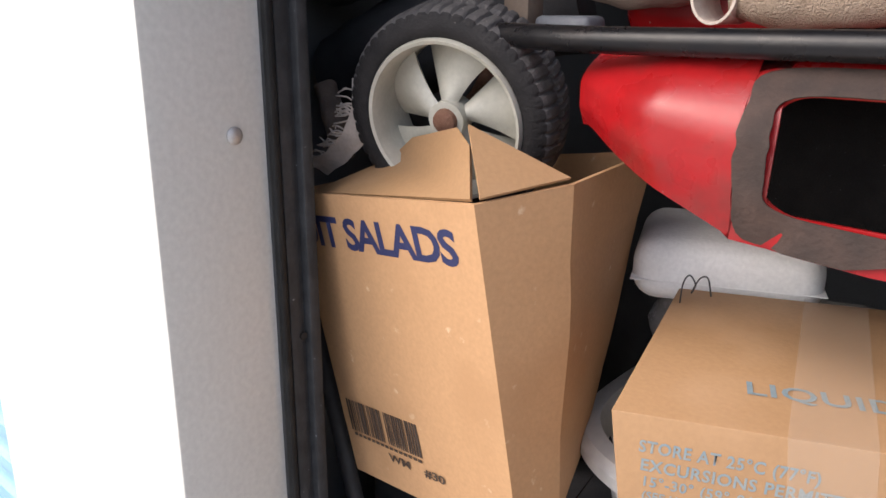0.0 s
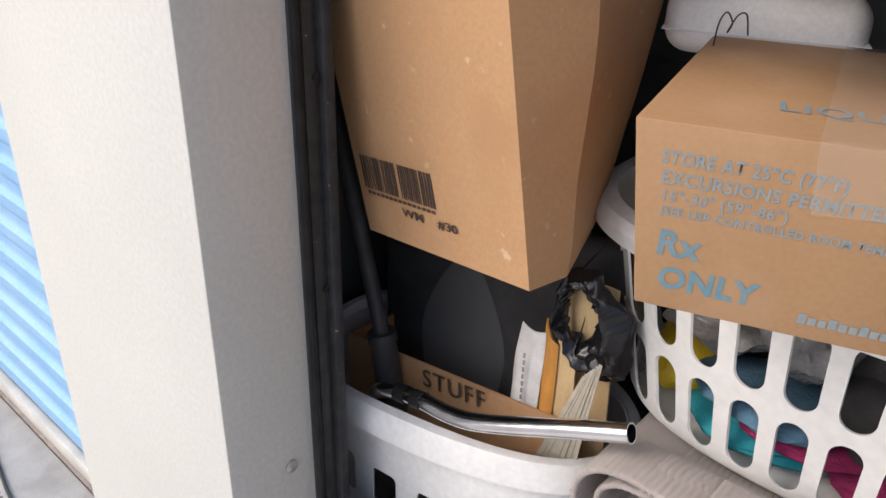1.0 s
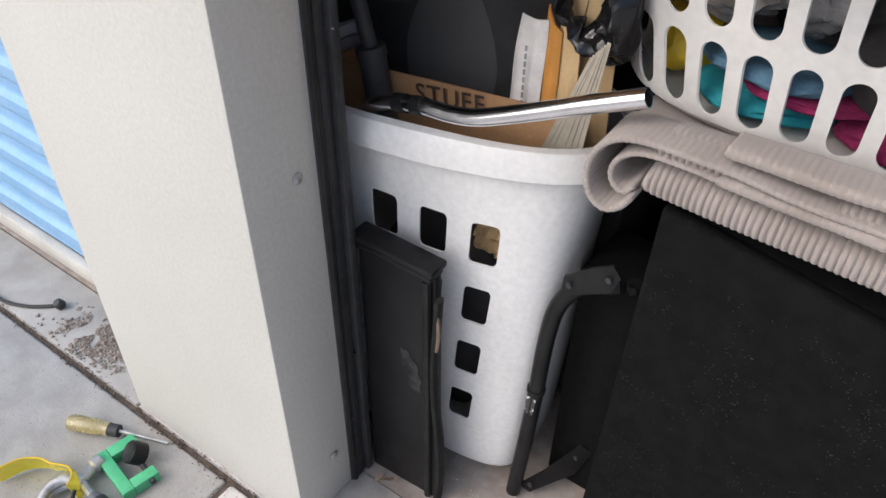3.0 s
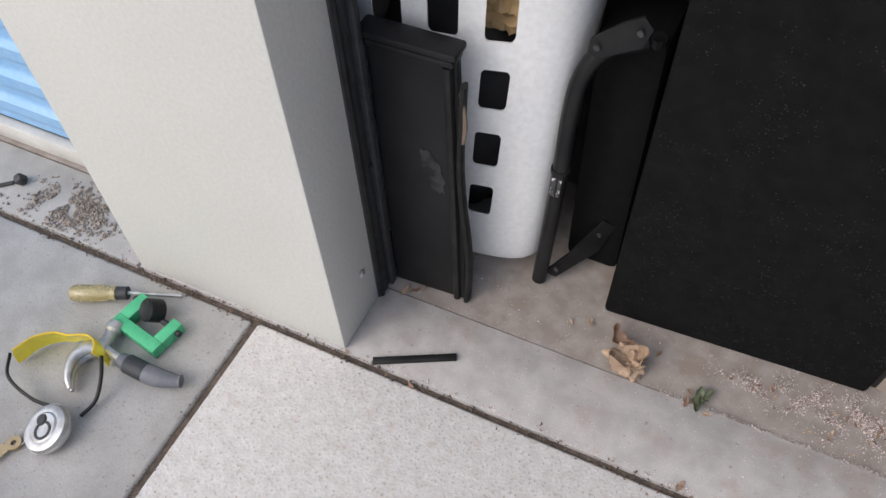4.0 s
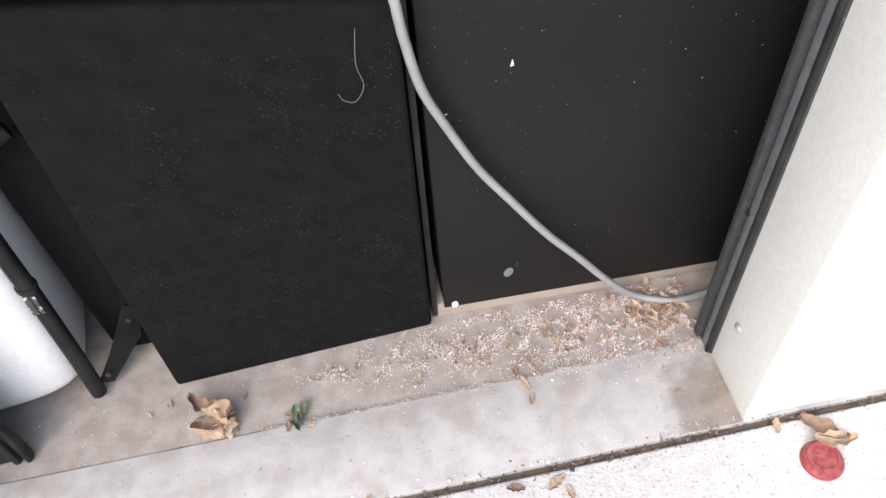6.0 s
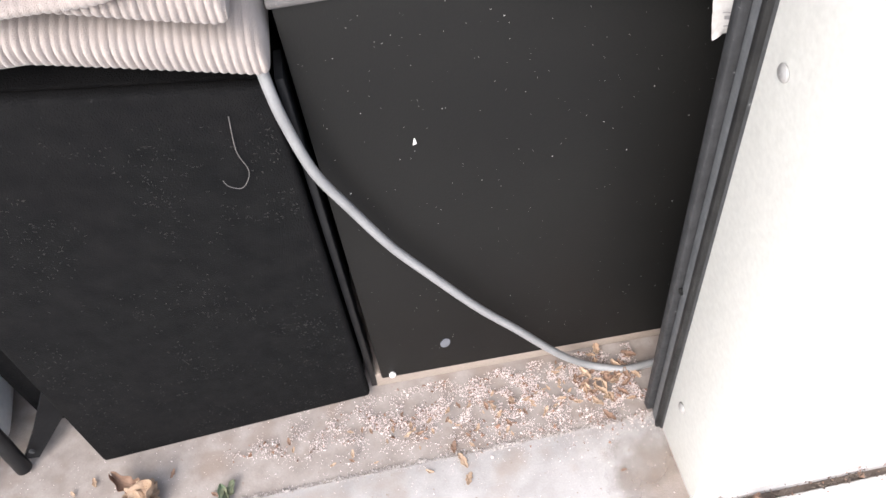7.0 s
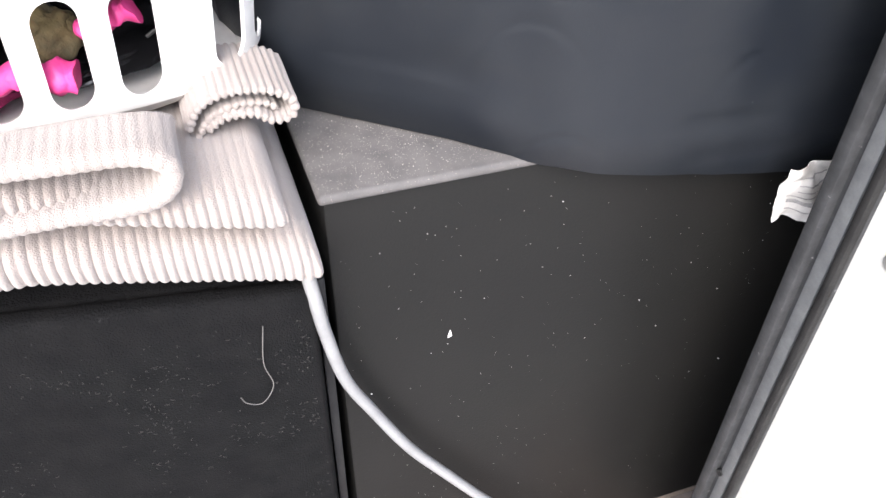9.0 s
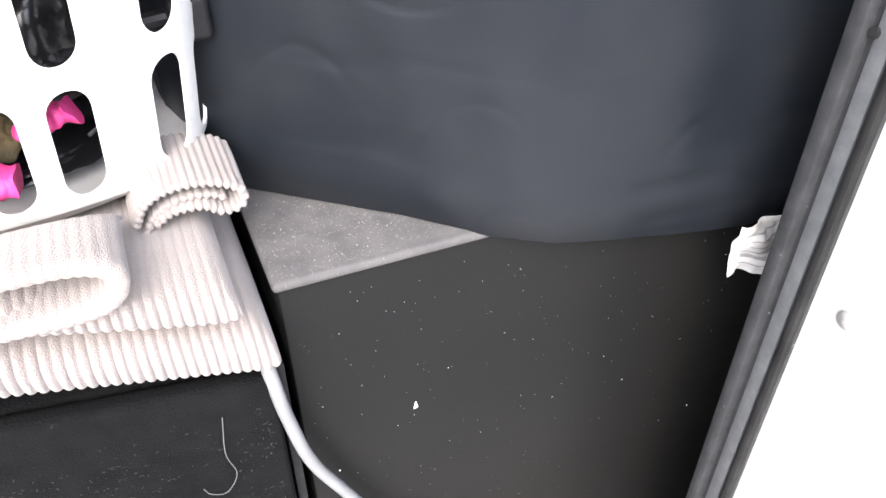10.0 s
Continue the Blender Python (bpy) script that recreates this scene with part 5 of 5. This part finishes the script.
cloth_roll("brown_blanket", [(0.175, 0.33, 1.372), (0.23, 0.325, 1.362), (0.30, 0.335, 1.372)], 0.020, "brown_cloth", "folded brown blanket piled behind the mower", "blanket")
cloth_roll("dark_coat", [(-0.20, 0.40, 1.26), (-0.10, 0.395, 1.30), (0.02, 0.42, 1.34), (0.10, 0.45, 1.36)], 0.060, "dark_cloth", "heap of dark coats at the back", "coat")
cloth_roll("dark_coat", [(-0.20, 0.37, 1.38), (-0.08, 0.36, 1.40), (0.06, 0.40, 1.42)], 0.035, "dark_cloth", "dark coat folded over the heap", "coat")
rag = thing("frayed_rag", (-0.03, 0.21, 1.19), "torn beige rag with a frayed fringe", "rag")
def rag_at(u, v):
    p = smooth_rag[round(u * (len(smooth_rag) - 1))]
    return p + Vector((0.018 * (v - 0.5), 0.010 * v, -0.010 * (v - 0.5) + 0.004 * noise.noise((u * 6, v * 3, 0))))
smooth_rag = smooth_line([(-0.052, 0.203, 1.188), (-0.025, 0.202, 1.205), (0.000, 0.204, 1.226), (0.008, 0.208, 1.250), (0.004, 0.214, 1.275)], 8)
part("cloth", thicken(grid(rag_at, len(smooth_rag) - 1, 5), 0.002), "frayed_cloth", rag)
rr = random.Random(3)
bm = bmesh.new()
for k in range(34):
    p = smooth_rag[rr.randrange(4, len(smooth_rag))] + Vector((-0.009, 0, 0.004))
    tube([p, p + Vector((-rr.uniform(0.004, 0.010), -0.002, rr.uniform(-0.002, 0.004))), p + Vector((-rr.uniform(0.010, 0.020), -0.002, rr.uniform(-0.006, 0.004)))], 0.0008, 4, bm, n=2)
part("fringe", bm, "frayed_cloth", rag, "loose pale threads")
cloth_roll("brown_rag", [(-0.075, 0.245, 1.265), (-0.055, 0.235, 1.235), (-0.045, 0.235, 1.195)], 0.012, "brown_cloth", "grubby brown rag hanging behind the carton", "rag")

# ---- carton print and tape ----
def rx_at(x, y):
    """A pose on the carton's front, x and y metres from its lower near corner."""
    return plane_frame(F0 + (G0 - F0).normalized() * x + (F1 - F0).normalized() * y, G0 - F0, F1 - F0, 0.0007)
for text, x, y, size, bold, ink, wide in (("STORE AT 25°C (77°F)", 0.016, 0.1085, 0.0125, 0.0003, "pale_blue_ink", 0.83), ("EXCURSIONS PERMITTED", 0.016, 0.0945, 0.0125, 0.0003, "pale_blue_ink", 0.90),
                                          ("15°-30° (59°-86°)", 0.016, 0.0825, 0.0108, 0.0002, "pale_blue_ink", 0.92), ("(SEE USP CONTROLLED ROOM TEMPERATURE)", 0.016, 0.0725, 0.0084, 0.0002, "pale_blue_ink", 0.92), ("Rx", 0.014, 0.043, 0.0255, 0.0009, "blue_ink", 0.93), ("ONLY", 0.015, 0.0175, 0.0228, 0.0009, "blue_ink", 0.98)):
    press(words("print", text, size, rx_at(x, y), ink, rx, bold, 1.08, 0, "LEFT", "", wide), rx_body, 0.00035)
bm = bmesh.new()
for k in range(9):
    box(0.104 + k * 0.0062, 0.104 + k * 0.0062 + 0.0048, 0.012, 0.0195 - 0.002 * (k % 3 > 0), 0, 0.0003, bm=bm)
bmesh.ops.transform(bm, matrix=rx_at(0, 0) @ Matrix.Translation((0, 0, -0.0005)), verts=bm.verts[:])
part("print", bm, "pale_blue_ink", rx)
press(words("print", "LIQUID IN", 0.026, plane_frame(F1.lerp(K1, 0.20).lerp(G1.lerp(H1, 0.20), 0.26), G1 - F1, K1 - F1, 0.0008), "pale_blue_ink", rx, 0.0004, 1.05, 0, "LEFT", "", 1.1), rx_body, 0.0006)
def tape(points):
    bm = bmesh.new()
    rows = [[bm.verts.new(p) for p in r] for r in points]
    for a, b in zip(rows, rows[1:]):
        for i in range(len(a) - 1):
            bm.faces.new((a[i], a[i + 1], b[i + 1], b[i]))
    bmesh.ops.subdivide_edges(bm, edges=bm.edges[:], cuts=6, use_grid_fill=True)
    for v in bm.verts:
        v.co += Vector((0, -0.3, 1)) * 0.0009 * noise.noise(v.co * 90)
    part("tape", thicken(bm, 0.0003), "clear_tape", rx, "wrinkled clear packing tape")
fn = (G0 - F0).cross(F1 - F0).normalized() * 0.0018
lift = Vector((0, 0, 0.002))
at_top = lambda s, t: F1.lerp(G1, s).lerp(K1.lerp(H1, s), t) + lift
at_front = lambda s, t: F0.lerp(G0, s).lerp(F1.lerp(G1, s), t) + fn
tape([(at_top(0.36, 1.0), at_top(0.53, 1.0)), (at_top(0.36, 0.5), at_top(0.53, 0.5)), (at_top(0.36, 0.0) + fn, at_top(0.53, 0.0) + fn), (at_front(0.36, 0.66), at_front(0.53, 0.70))])

# ---- pavement things ----
cable = thing("black_cable", (-0.8, 0.02, 0), "thin black cable with a round plug on the concrete", "cable")
part("lead", tube([(-1.45, 0.09, 0.004), (-1.16, 0.058, 0.004), (-1.05, 0.034, 0.004), (-0.97, 0.018, 0.004), (-0.90, 0.006, 0.004), (-0.83, 0.002, 0.004), (-0.775, 0.022, 0.004), (-0.735, 0.052, 0.005)], 0.0038, 8), "black_cable", cable)
part("plug", lathe([(0.0001, 0.011), (0.007, 0.010), (0.0105, 0.006), (0.0105, -0.006), (0.007, -0.010), (0.0001, -0.011)], 16, False), "black_cable", cable).data.transform(Matrix.Translation((-0.722, 0.060, 0.011)) @ Matrix.Rotation(0.5, 4, "X"))
def patch(r):
    while True:
        q = Vector((-0.585 + r.gauss(0, 0.050), 0.046 + r.gauss(0, 0.026), 0.001))
        if 0.0 < q.y < 0.12 and noise.noise(q * 26) > -0.12:
            return q
flecks("gravel", 900, patch, 0.0036, "gravel", "crumbled brown concrete and grit by the joint", "gravel", 21, 0.7)
flecks("grit", 1500, lambda r: Vector((r.uniform(-1.2, 1.7), -0.010 + r.gauss(0, 0.006), -0.001)), 0.0023, "dirt", "dark grit along the pavement joint", "grit", 22, 0.6)
flecks("grit", 380, lambda r: Vector((-0.158 + r.gauss(0, 0.006), r.uniform(-0.8, -0.02), -0.001)), 0.0018, "dirt", "dark grit along the slab joint", "grit", 23, 0.6)

flecks("pavement_grit", 1600, lambda r: Vector((r.uniform(-0.15, 1.4), -0.016 - 0.7 * r.random() ** 1.3, 0.0004)), 0.0010, "gravel", "fine brown grit on the pale slab", "grit", 28)
flecks("pavement_grit", 500, lambda r: Vector((r.uniform(-0.9, -0.17), -0.016 - 0.5 * r.random(), -0.0016)), 0.0010, "gravel", "fine brown grit on the gray slab", "grit", 29)
flecks("leaf_bits", 260, lambda r: Vector((r.uniform(-0.6, 1.7), -0.009 + r.gauss(0, 0.008), 0.0)), 0.0032, "leaf_brown", "brown leaf crumbs along the pavement joint", "debris", 30, 0.2)
stick = thing("rubber_strip", (0.106, 0.028, 0), "short black rubber strip lying on the sill", "rubber strip")
SM = Matrix.Translation((0.106, 0.028, 0.0)) @ Matrix.Rotation(math.atan2(0.059, 0.114), 4, "Z")
part("strip", box(-0.064, 0.064, -0.0062, 0.0002, 0.0005, 0.008, 0.0015, 2, SM), "black_rubber", stick)
part("ridge", box(-0.064, 0.064, 0.0008, 0.0058, 0.0005, 0.0055, 0.0012, 2, SM), "black_plastic", stick)

# dry leaves
def leaf(at, size, material, label, seed, curl_amount=0.5, long=1.6, flat=False):
    r = random.Random(seed)
    ob = thing("green_leaf" if "green" in label else "dry_leaf", at, label, "leaf", "fallen leaves")
    turn = Matrix.Translation(at) @ Matrix.Rotation(r.uniform(0, 6.28), 4, "Z") @ Matrix.Rotation(r.uniform(-0.25, 0.25), 4, "X")
    lobes, ph = r.choice((5, 7)), r.random()
    def f(u, v):
        s = (u - 0.5) * 2
        w = math.sin(math.pi * min(1.0, v * 0.97 + 0.02)) ** 0.7 * (0.84 + 0.16 * math.sin(v * math.pi * lobes + ph))
        x, y = s * w * size * 0.40 + 0.12 * size * math.sin(v * 3 + ph * 5), (v - 0.5) * size * long
        z = curl_amount * size * (s * s * 0.45 * (1 + 0.5 * math.sin(v * 9 + ph * 6)) + 0.35 * (2 * v - 1) ** 2) + 0.06 * size * noise.noise((s * 2, v * 5, seed))
        return turn @ Vector((x, y, z + 0.0015))
    part("blade", thicken(grid(f, 8, 20), 0.0005), material, ob)
    return ob
crumple = lump("crumpled_leaf", (0.404, 0.152, 0.016), (0.026, 0.024, 0.016), "leaf_tan", "large crumpled dry tan leaf by the carpeted box", "leaf", 31, 0.9)
leaf((0.404, 0.150, 0.012), 0.050, "leaf_tan", "crumpled dry tan leaf on the sill", 41, 0.9, 1.2)
leaf((0.385, 0.180, 0.008), 0.034, "leaf_brown", "crumpled dry brown leaf on the sill", 42, 0.8)
leaf((0.513, 0.135, 0.003), 0.024, "leaf_green", "small curled green leaf on the sill", 43, 0.5)
leaf((0.522, 0.142, 0.003), 0.020, "leaf_green", "small curled green leaf on the sill", 44, 0.5)
for k, (x, y, s) in enumerate(((0.498, 0.128, 0.020), (0.530, 0.120, 0.016), (0.524, 0.0, 0.024), (0.50, 0.145, 0.015), (0.846, 0.092, 0.024), (0.842, 0.120, 0.026), (0.835, 0.142, 0.022), (0.570, -0.004, 0.016), (0.60, -0.006, 0.022), (0.79, -0.03, 0.030),
                               (0.845, -0.034, 0.034), (0.86, -0.05, 0.024), (0.05, 0.142, 0.020), (0.035, 0.135, 0.024), (0.060, 0.150, 0.015), (0.44, 0.19, 0.016), (0.33, 0.20, 0.018), (0.30, 0.19, 0.012), (1.05, 0.06, 0.010), (0.795, 0.115, 0.014), (1.16, -0.02, 0.03), (1.20, -0.012, 0.02), (0.005, -0.004, 0.012))):
    leaf((x, y, 0.001), s * 0.55, "leaf_tan" if k % 3 else "leaf_brown", "small dry brown leaf scrap on the concrete", 50 + k, 0.22)
rr = random.Random(8)
for k in range(110):
    x = 0.56 + 0.55 * rr.random() ** 0.6
    y = 0.185 + rr.gauss(0, 0.022) + 0.012 * (x > 1.0)
    leaf((x, min(0.245, y), 0.003 + 0.004 * rr.random()), rr.uniform(0.004, 0.009) * (1.6 if x > 1.03 else 1.0), "leaf_brown" if rr.random() < 0.4 else "leaf_tan", "dry curled oak leaf in the dust by the cabinet", 100 + k, 0.4)
def litter(r):
    while True:
        x = 0.50 + 0.62 * r.random() ** 0.45
        spread = 0.010 + 0.026 * min(1.0, (x - 0.5) / 0.4)
        q = Vector((x, 0.200 + r.gauss(0, spread), 0.0012))
        if q.y < 0.25 and noise.noise(q * 38) + 0.5 * noise.noise(q * 90) > r.uniform(-0.25, 0.3):
            return q
flecks("sawdust", 15000, litter, 0.0011, "crumbs", "pale crumbs and sawdust drifted along the cabinet", "debris", 24, 0.5)
flecks("crumbs", 1700, lambda r: Vector((r.uniform(0.05, 1.11), r.uniform(0.0, 0.25), 0.0006)), 0.0009, "crumbs", "scattered pale crumbs on the sill", "debris", 25, 0.5)
flecks("twig_bits", 900, litter, 0.0024, "litter_brown", "brown leaf crumbs in the dust", "debris", 26, 0.15)
def seam_dust(r):
    x = 1.12 - 0.66 * r.random() ** 1.4
    return Vector((x, 0.1305 + r.gauss(0, 0.0025), -0.0003))
flecks("seam_dust", 3200, seam_dust, 0.0015, "dust", "gray dust filling the joint between sill and floor", "dust", 31, 0.35)
flecks("grit", 260, lambda r: Vector((r.uniform(0.05, 1.11), -0.003 + abs(r.gauss(0, 0.006)), 0.0008)), 0.0016, "crumbs", "pale grit along the sill edge", "grit", 27)

# damp stain in the corner of the sill
damp = M["damp_concrete"]
nodes, link = damp.node_tree.nodes, damp.node_tree.links.new
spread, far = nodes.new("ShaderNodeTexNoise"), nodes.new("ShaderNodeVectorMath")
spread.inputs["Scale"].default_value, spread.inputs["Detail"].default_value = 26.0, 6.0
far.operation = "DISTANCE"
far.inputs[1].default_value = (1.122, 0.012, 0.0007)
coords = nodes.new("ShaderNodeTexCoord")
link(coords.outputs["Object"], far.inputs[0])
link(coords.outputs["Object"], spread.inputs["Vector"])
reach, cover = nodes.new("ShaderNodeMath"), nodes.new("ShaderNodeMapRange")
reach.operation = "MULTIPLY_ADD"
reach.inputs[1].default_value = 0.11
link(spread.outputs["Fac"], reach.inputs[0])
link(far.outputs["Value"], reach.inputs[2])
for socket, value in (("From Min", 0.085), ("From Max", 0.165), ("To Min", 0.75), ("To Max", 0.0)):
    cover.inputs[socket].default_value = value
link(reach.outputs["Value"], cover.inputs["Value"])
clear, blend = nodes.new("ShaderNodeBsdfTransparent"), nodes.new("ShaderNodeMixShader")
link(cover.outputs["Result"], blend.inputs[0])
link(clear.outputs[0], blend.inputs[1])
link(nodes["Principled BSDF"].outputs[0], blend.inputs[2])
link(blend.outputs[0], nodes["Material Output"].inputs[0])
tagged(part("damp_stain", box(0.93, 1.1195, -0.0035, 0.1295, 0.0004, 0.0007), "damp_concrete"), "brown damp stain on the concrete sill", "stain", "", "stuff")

# red cap and leaf
cap = thing("red_cap", (1.20, -0.075, 0), "faded red plastic cap lying on the pavement", "cap")
bm = lathe([(0.0001, 0.010), (0.017, 0.011), (0.025, 0.009), (0.028, 0.003), (0.028, 0.0005), (0.023, 0.003), (0.0001, 0.004)], 28, False)
bmesh.ops.transform(bm, matrix=Matrix.Translation((1.195, -0.078, 0)), verts=bm.verts[:])
part("cap", bm, "red_plastic", cap)
part("ring", lathe([(0.017, 0.0135), (0.022, 0.0135), (0.022, 0.009), (0.017, 0.009)], 24), "red_plastic", cap).data.transform(Matrix.Translation((1.195, -0.078, 0)))
leaf((1.222, -0.056, 0.011), 0.034, "leaf_tan", "dry yellowish leaf over the red cap", 90, 0.4)
leaf((1.215, -0.040, 0.006), 0.04, "leaf_brown", "dry brown leaf by the red cap", 91, 0.4)

# tools
driver = thing("screwdriver", (-0.40, -0.07, 0), "screwdriver with a clear amber handle on the pavement", "screwdriver")
way = Vector((0.086, 0.039, 0)).normalized()
p0 = Vector((-0.458, -0.101, 0.015))
side = Vector((-way.y, way.x, 0))
bm = bmesh.new()
rings = []
for d, r in ((0.0, 0.006), (0.004, 0.012), (0.012, 0.0145), (0.060, 0.0135), (0.068, 0.0105), (0.072, 0.0115), (0.078, 0.012)):
    ring = []
    for k in range(24):
        a = 2 * math.pi * k / 24
        q = r * (1 - (0.10 if k % 4 == 0 and 0.01 < d < 0.065 else 0.0))
        ring.append(bm.verts.new(p0 + way * d + side * math.cos(a) * q + Vector((0, 0, math.sin(a) * q))))
    rings.append(ring)
for a, b in zip(rings, rings[1:]):
    for k in range(24):
        bm.faces.new((a[k], a[(k + 1) % 24], b[(k + 1) % 24], b[k]))
bm.faces.new(rings[0][::-1])
bm.faces.new(rings[-1])
part("handle", bm, "amber_handle", driver)
part("collar", tube([p0 + way * 0.078, p0 + way * 0.096], 0.011, 14, curved=False), "dark_grip", driver, "dark rubber collar")
part("shaft", tube([p0 + way * 0.096, p0 + way * 0.17 + Vector((0, 0, -0.008)), p0 + way * 0.182 + Vector((0, 0, -0.0095))], 0.0032, 8, curved=False), "steel", driver)

lock_bracket = thing("lock_bracket", (-0.30, -0.095, 0), "green painted metal bracket with a black knob", "bracket")
GB = Matrix.Translation((-0.303, -0.096, 0)) @ Matrix.Rotation(math.atan2(-0.018, 0.097), 4, "Z")
part("base", box(-0.050, 0.050, -0.032, -0.012, 0.0008, 0.022, 0.002, 2, GB), "green_paint", lock_bracket)
part("arm", box(-0.050, -0.028, -0.012, 0.034, 0.0008, 0.022, 0.002, 2, GB), "green_paint", lock_bracket)
part("arm", box(0.030, 0.050, -0.012, 0.030, 0.0008, 0.022, 0.002, 2, GB), "green_paint", lock_bracket)
part("knob", lathe([(0.0001, 0.012), (0.012, 0.013), (0.016, 0.015), (0.019, 0.012), (0.019, -0.012), (0.0001, -0.012)], 24, False), "black_plastic", lock_bracket, "black round knob").data.transform(GB @ Matrix.Translation((-0.004, 0.020, 0.026)) @ Matrix.Rotation(0.75, 4, "X") @ Matrix.Rotation(-0.3, 4, "Y"))
part("screw", tube([GB @ Vector((-0.056, 0.022, 0.014)), GB @ Vector((0.056, 0.016, 0.014))], 0.005, 10, curved=False), "dark_grip", lock_bracket)

goggles = thing("safety_glasses", (-0.38, -0.2, 0), "yellow tinted safety glasses with black temples", "glasses")
arc = smooth_line([(-0.452, -0.232, 0), (-0.440, -0.195, 0), (-0.412, -0.170, 0), (-0.383, -0.163, 0), (-0.352, -0.152, 0), (-0.330, -0.160, 0), (-0.318, -0.178, 0)], 6)
def lens_at(u, v):
    p = arc[round(u * (len(arc) - 1))]
    notch = 0.014 * math.exp(-((u - 0.52) / 0.06) ** 2)
    c = Vector((-0.385, -0.215, 0))
    return Vector((p.x, p.y, 0.002 + notch + (0.042 - notch) * v)) + (c - p).normalized() * 0.010 * v * v
part("lens", thicken(grid(lens_at, len(arc) - 1, 8), 0.0016), "yellow_lens", goggles, "clear yellow curved lens")
part("brow", tube([lens_at(k / 12, 1.0) for k in range(13)], 0.0016, 6), "yellow_cloth", goggles, "thick yellow lens edge")
part("temple", tube([(-0.452, -0.232, 0.032), (-0.430, -0.262, 0.026), (-0.385, -0.272, 0.012), (-0.345, -0.268, 0.006)], 0.0026, 8, flat=1.6), "black_plastic", goggles, "black temple")
part("temple", tube([(-0.318, -0.178, 0.034), (-0.300, -0.205, 0.026), (-0.292, -0.235, 0.012), (-0.300, -0.262, 0.005)], 0.0030, 8, flat=1.6), "black_plastic", goggles, "black temple")

hammer = thing("hammer", (-0.27, -0.17, 0), "claw hammer with a gray rubber grip", "hammer")
part("grip", tube([(-0.300, -0.165, 0.016), (-0.270, -0.166, 0.015), (-0.235, -0.166, 0.014), (-0.205, -0.160, 0.014), (-0.193, -0.156, 0.014)], lambda s: 0.0130 + 0.0038 * math.sin(s * 6.0 - 0.8) * (0.4 + 0.6 * s), 14), "gray_grip", hammer)
part("grip_band", tube([(-0.285, -0.166, 0.016), (-0.250, -0.167, 0.0155)], 0.0152, 14, curved=False), "dark_grip", hammer, "dark rubber grip band")
part("neck", tube([(-0.340, -0.158, 0.016), (-0.300, -0.165, 0.016)], 0.008, 10, curved=False), "steel", hammer)
part("poll", tube([(-0.338, -0.160, 0.016), (-0.342, -0.142, 0.016), (-0.345, -0.126, 0.016), (-0.346, -0.116, 0.016)], lambda s: 0.010 + 0.004 * (s > 0.55), 14, n=4), "steel", hammer, "scuffed steel hammer face")
for dz in (0.010, 0.024):
    part("claw", tube([(-0.336, -0.158, 0.016), (-0.356, -0.172, dz), (-0.363, -0.196, dz), (-0.352, -0.222, dz * 0.9), (-0.338, -0.236, dz * 0.7)], lambda s: 0.014 * (1 - 0.75 * s), 12, flat=0.8), "steel", hammer, "curved steel claw")

padlock = thing("disc_padlock", (-0.325, -0.30, 0), "round steel disc padlock lying on the pavement", "padlock")
PL = Matrix.Translation((-0.322, -0.300, 0.016)) @ Matrix.Rotation(radians(14), 4, "X") @ Matrix.Rotation(radians(-10), 4, "Y")
part("body", lathe([(0.0001, 0.012), (0.020, 0.0125), (0.023, 0.0105), (0.027, 0.011), (0.034, 0.0085), (0.0365, 0.003), (0.0365, -0.003), (0.034, -0.0085), (0.024, -0.012), (0.0001, -0.012)], 40, False), "steel", padlock).data.transform(PL)
part("rim_band", lathe([(0.0368, 0.002), (0.0374, 0.002), (0.0374, -0.002), (0.0368, -0.002)], 40), "zinc", padlock).data.transform(PL)
part("keyway", lathe([(0.0001, 0.0145), (0.007, 0.0145), (0.009, 0.012)], 20, False), "dark_grip", padlock).data.transform(PL @ Matrix.Translation((-0.008, 0.008, 0)))
part("mark", lathe([(0.010, 0.0132), (0.014, 0.0132), (0.014, 0.0125), (0.010, 0.0125)], 24), "dark_grip", padlock).data.transform(PL @ Matrix.Translation((0.004, -0.004, 0)))
keys = thing("key_bunch", (-0.365, -0.34, 0), "two small brass keys on a ring", "keys")
part("ring", tube([Vector((-0.358 + 0.011 * math.cos(a), -0.325 + 0.011 * math.sin(a), 0.006 + 0.003 * math.sin(a))) for a in [k * 0.628 for k in range(11)]], 0.0011, 6), "steel", keys)
for k, ang in enumerate((3.9, 4.5)):
    KM = Matrix.Translation((-0.360, -0.336, 0.003 + 0.003 * k)) @ Matrix.Rotation(ang, 4, "Z")
    bm = lathe([(0.004, 0.0012), (0.011, 0.0012), (0.011, -0.0012), (0.004, -0.0012)], 18)
    box(0.009, 0.036, -0.0038, 0.0038, -0.0011, 0.0011, bm=bm)
    for j in range(3):
        box(0.016 + j * 0.006, 0.019 + j * 0.006, -0.0058, -0.0034, -0.001, 0.001, bm=bm)
    bmesh.ops.transform(bm, matrix=KM, verts=bm.verts[:])
    part("key", bm, "brass", keys)
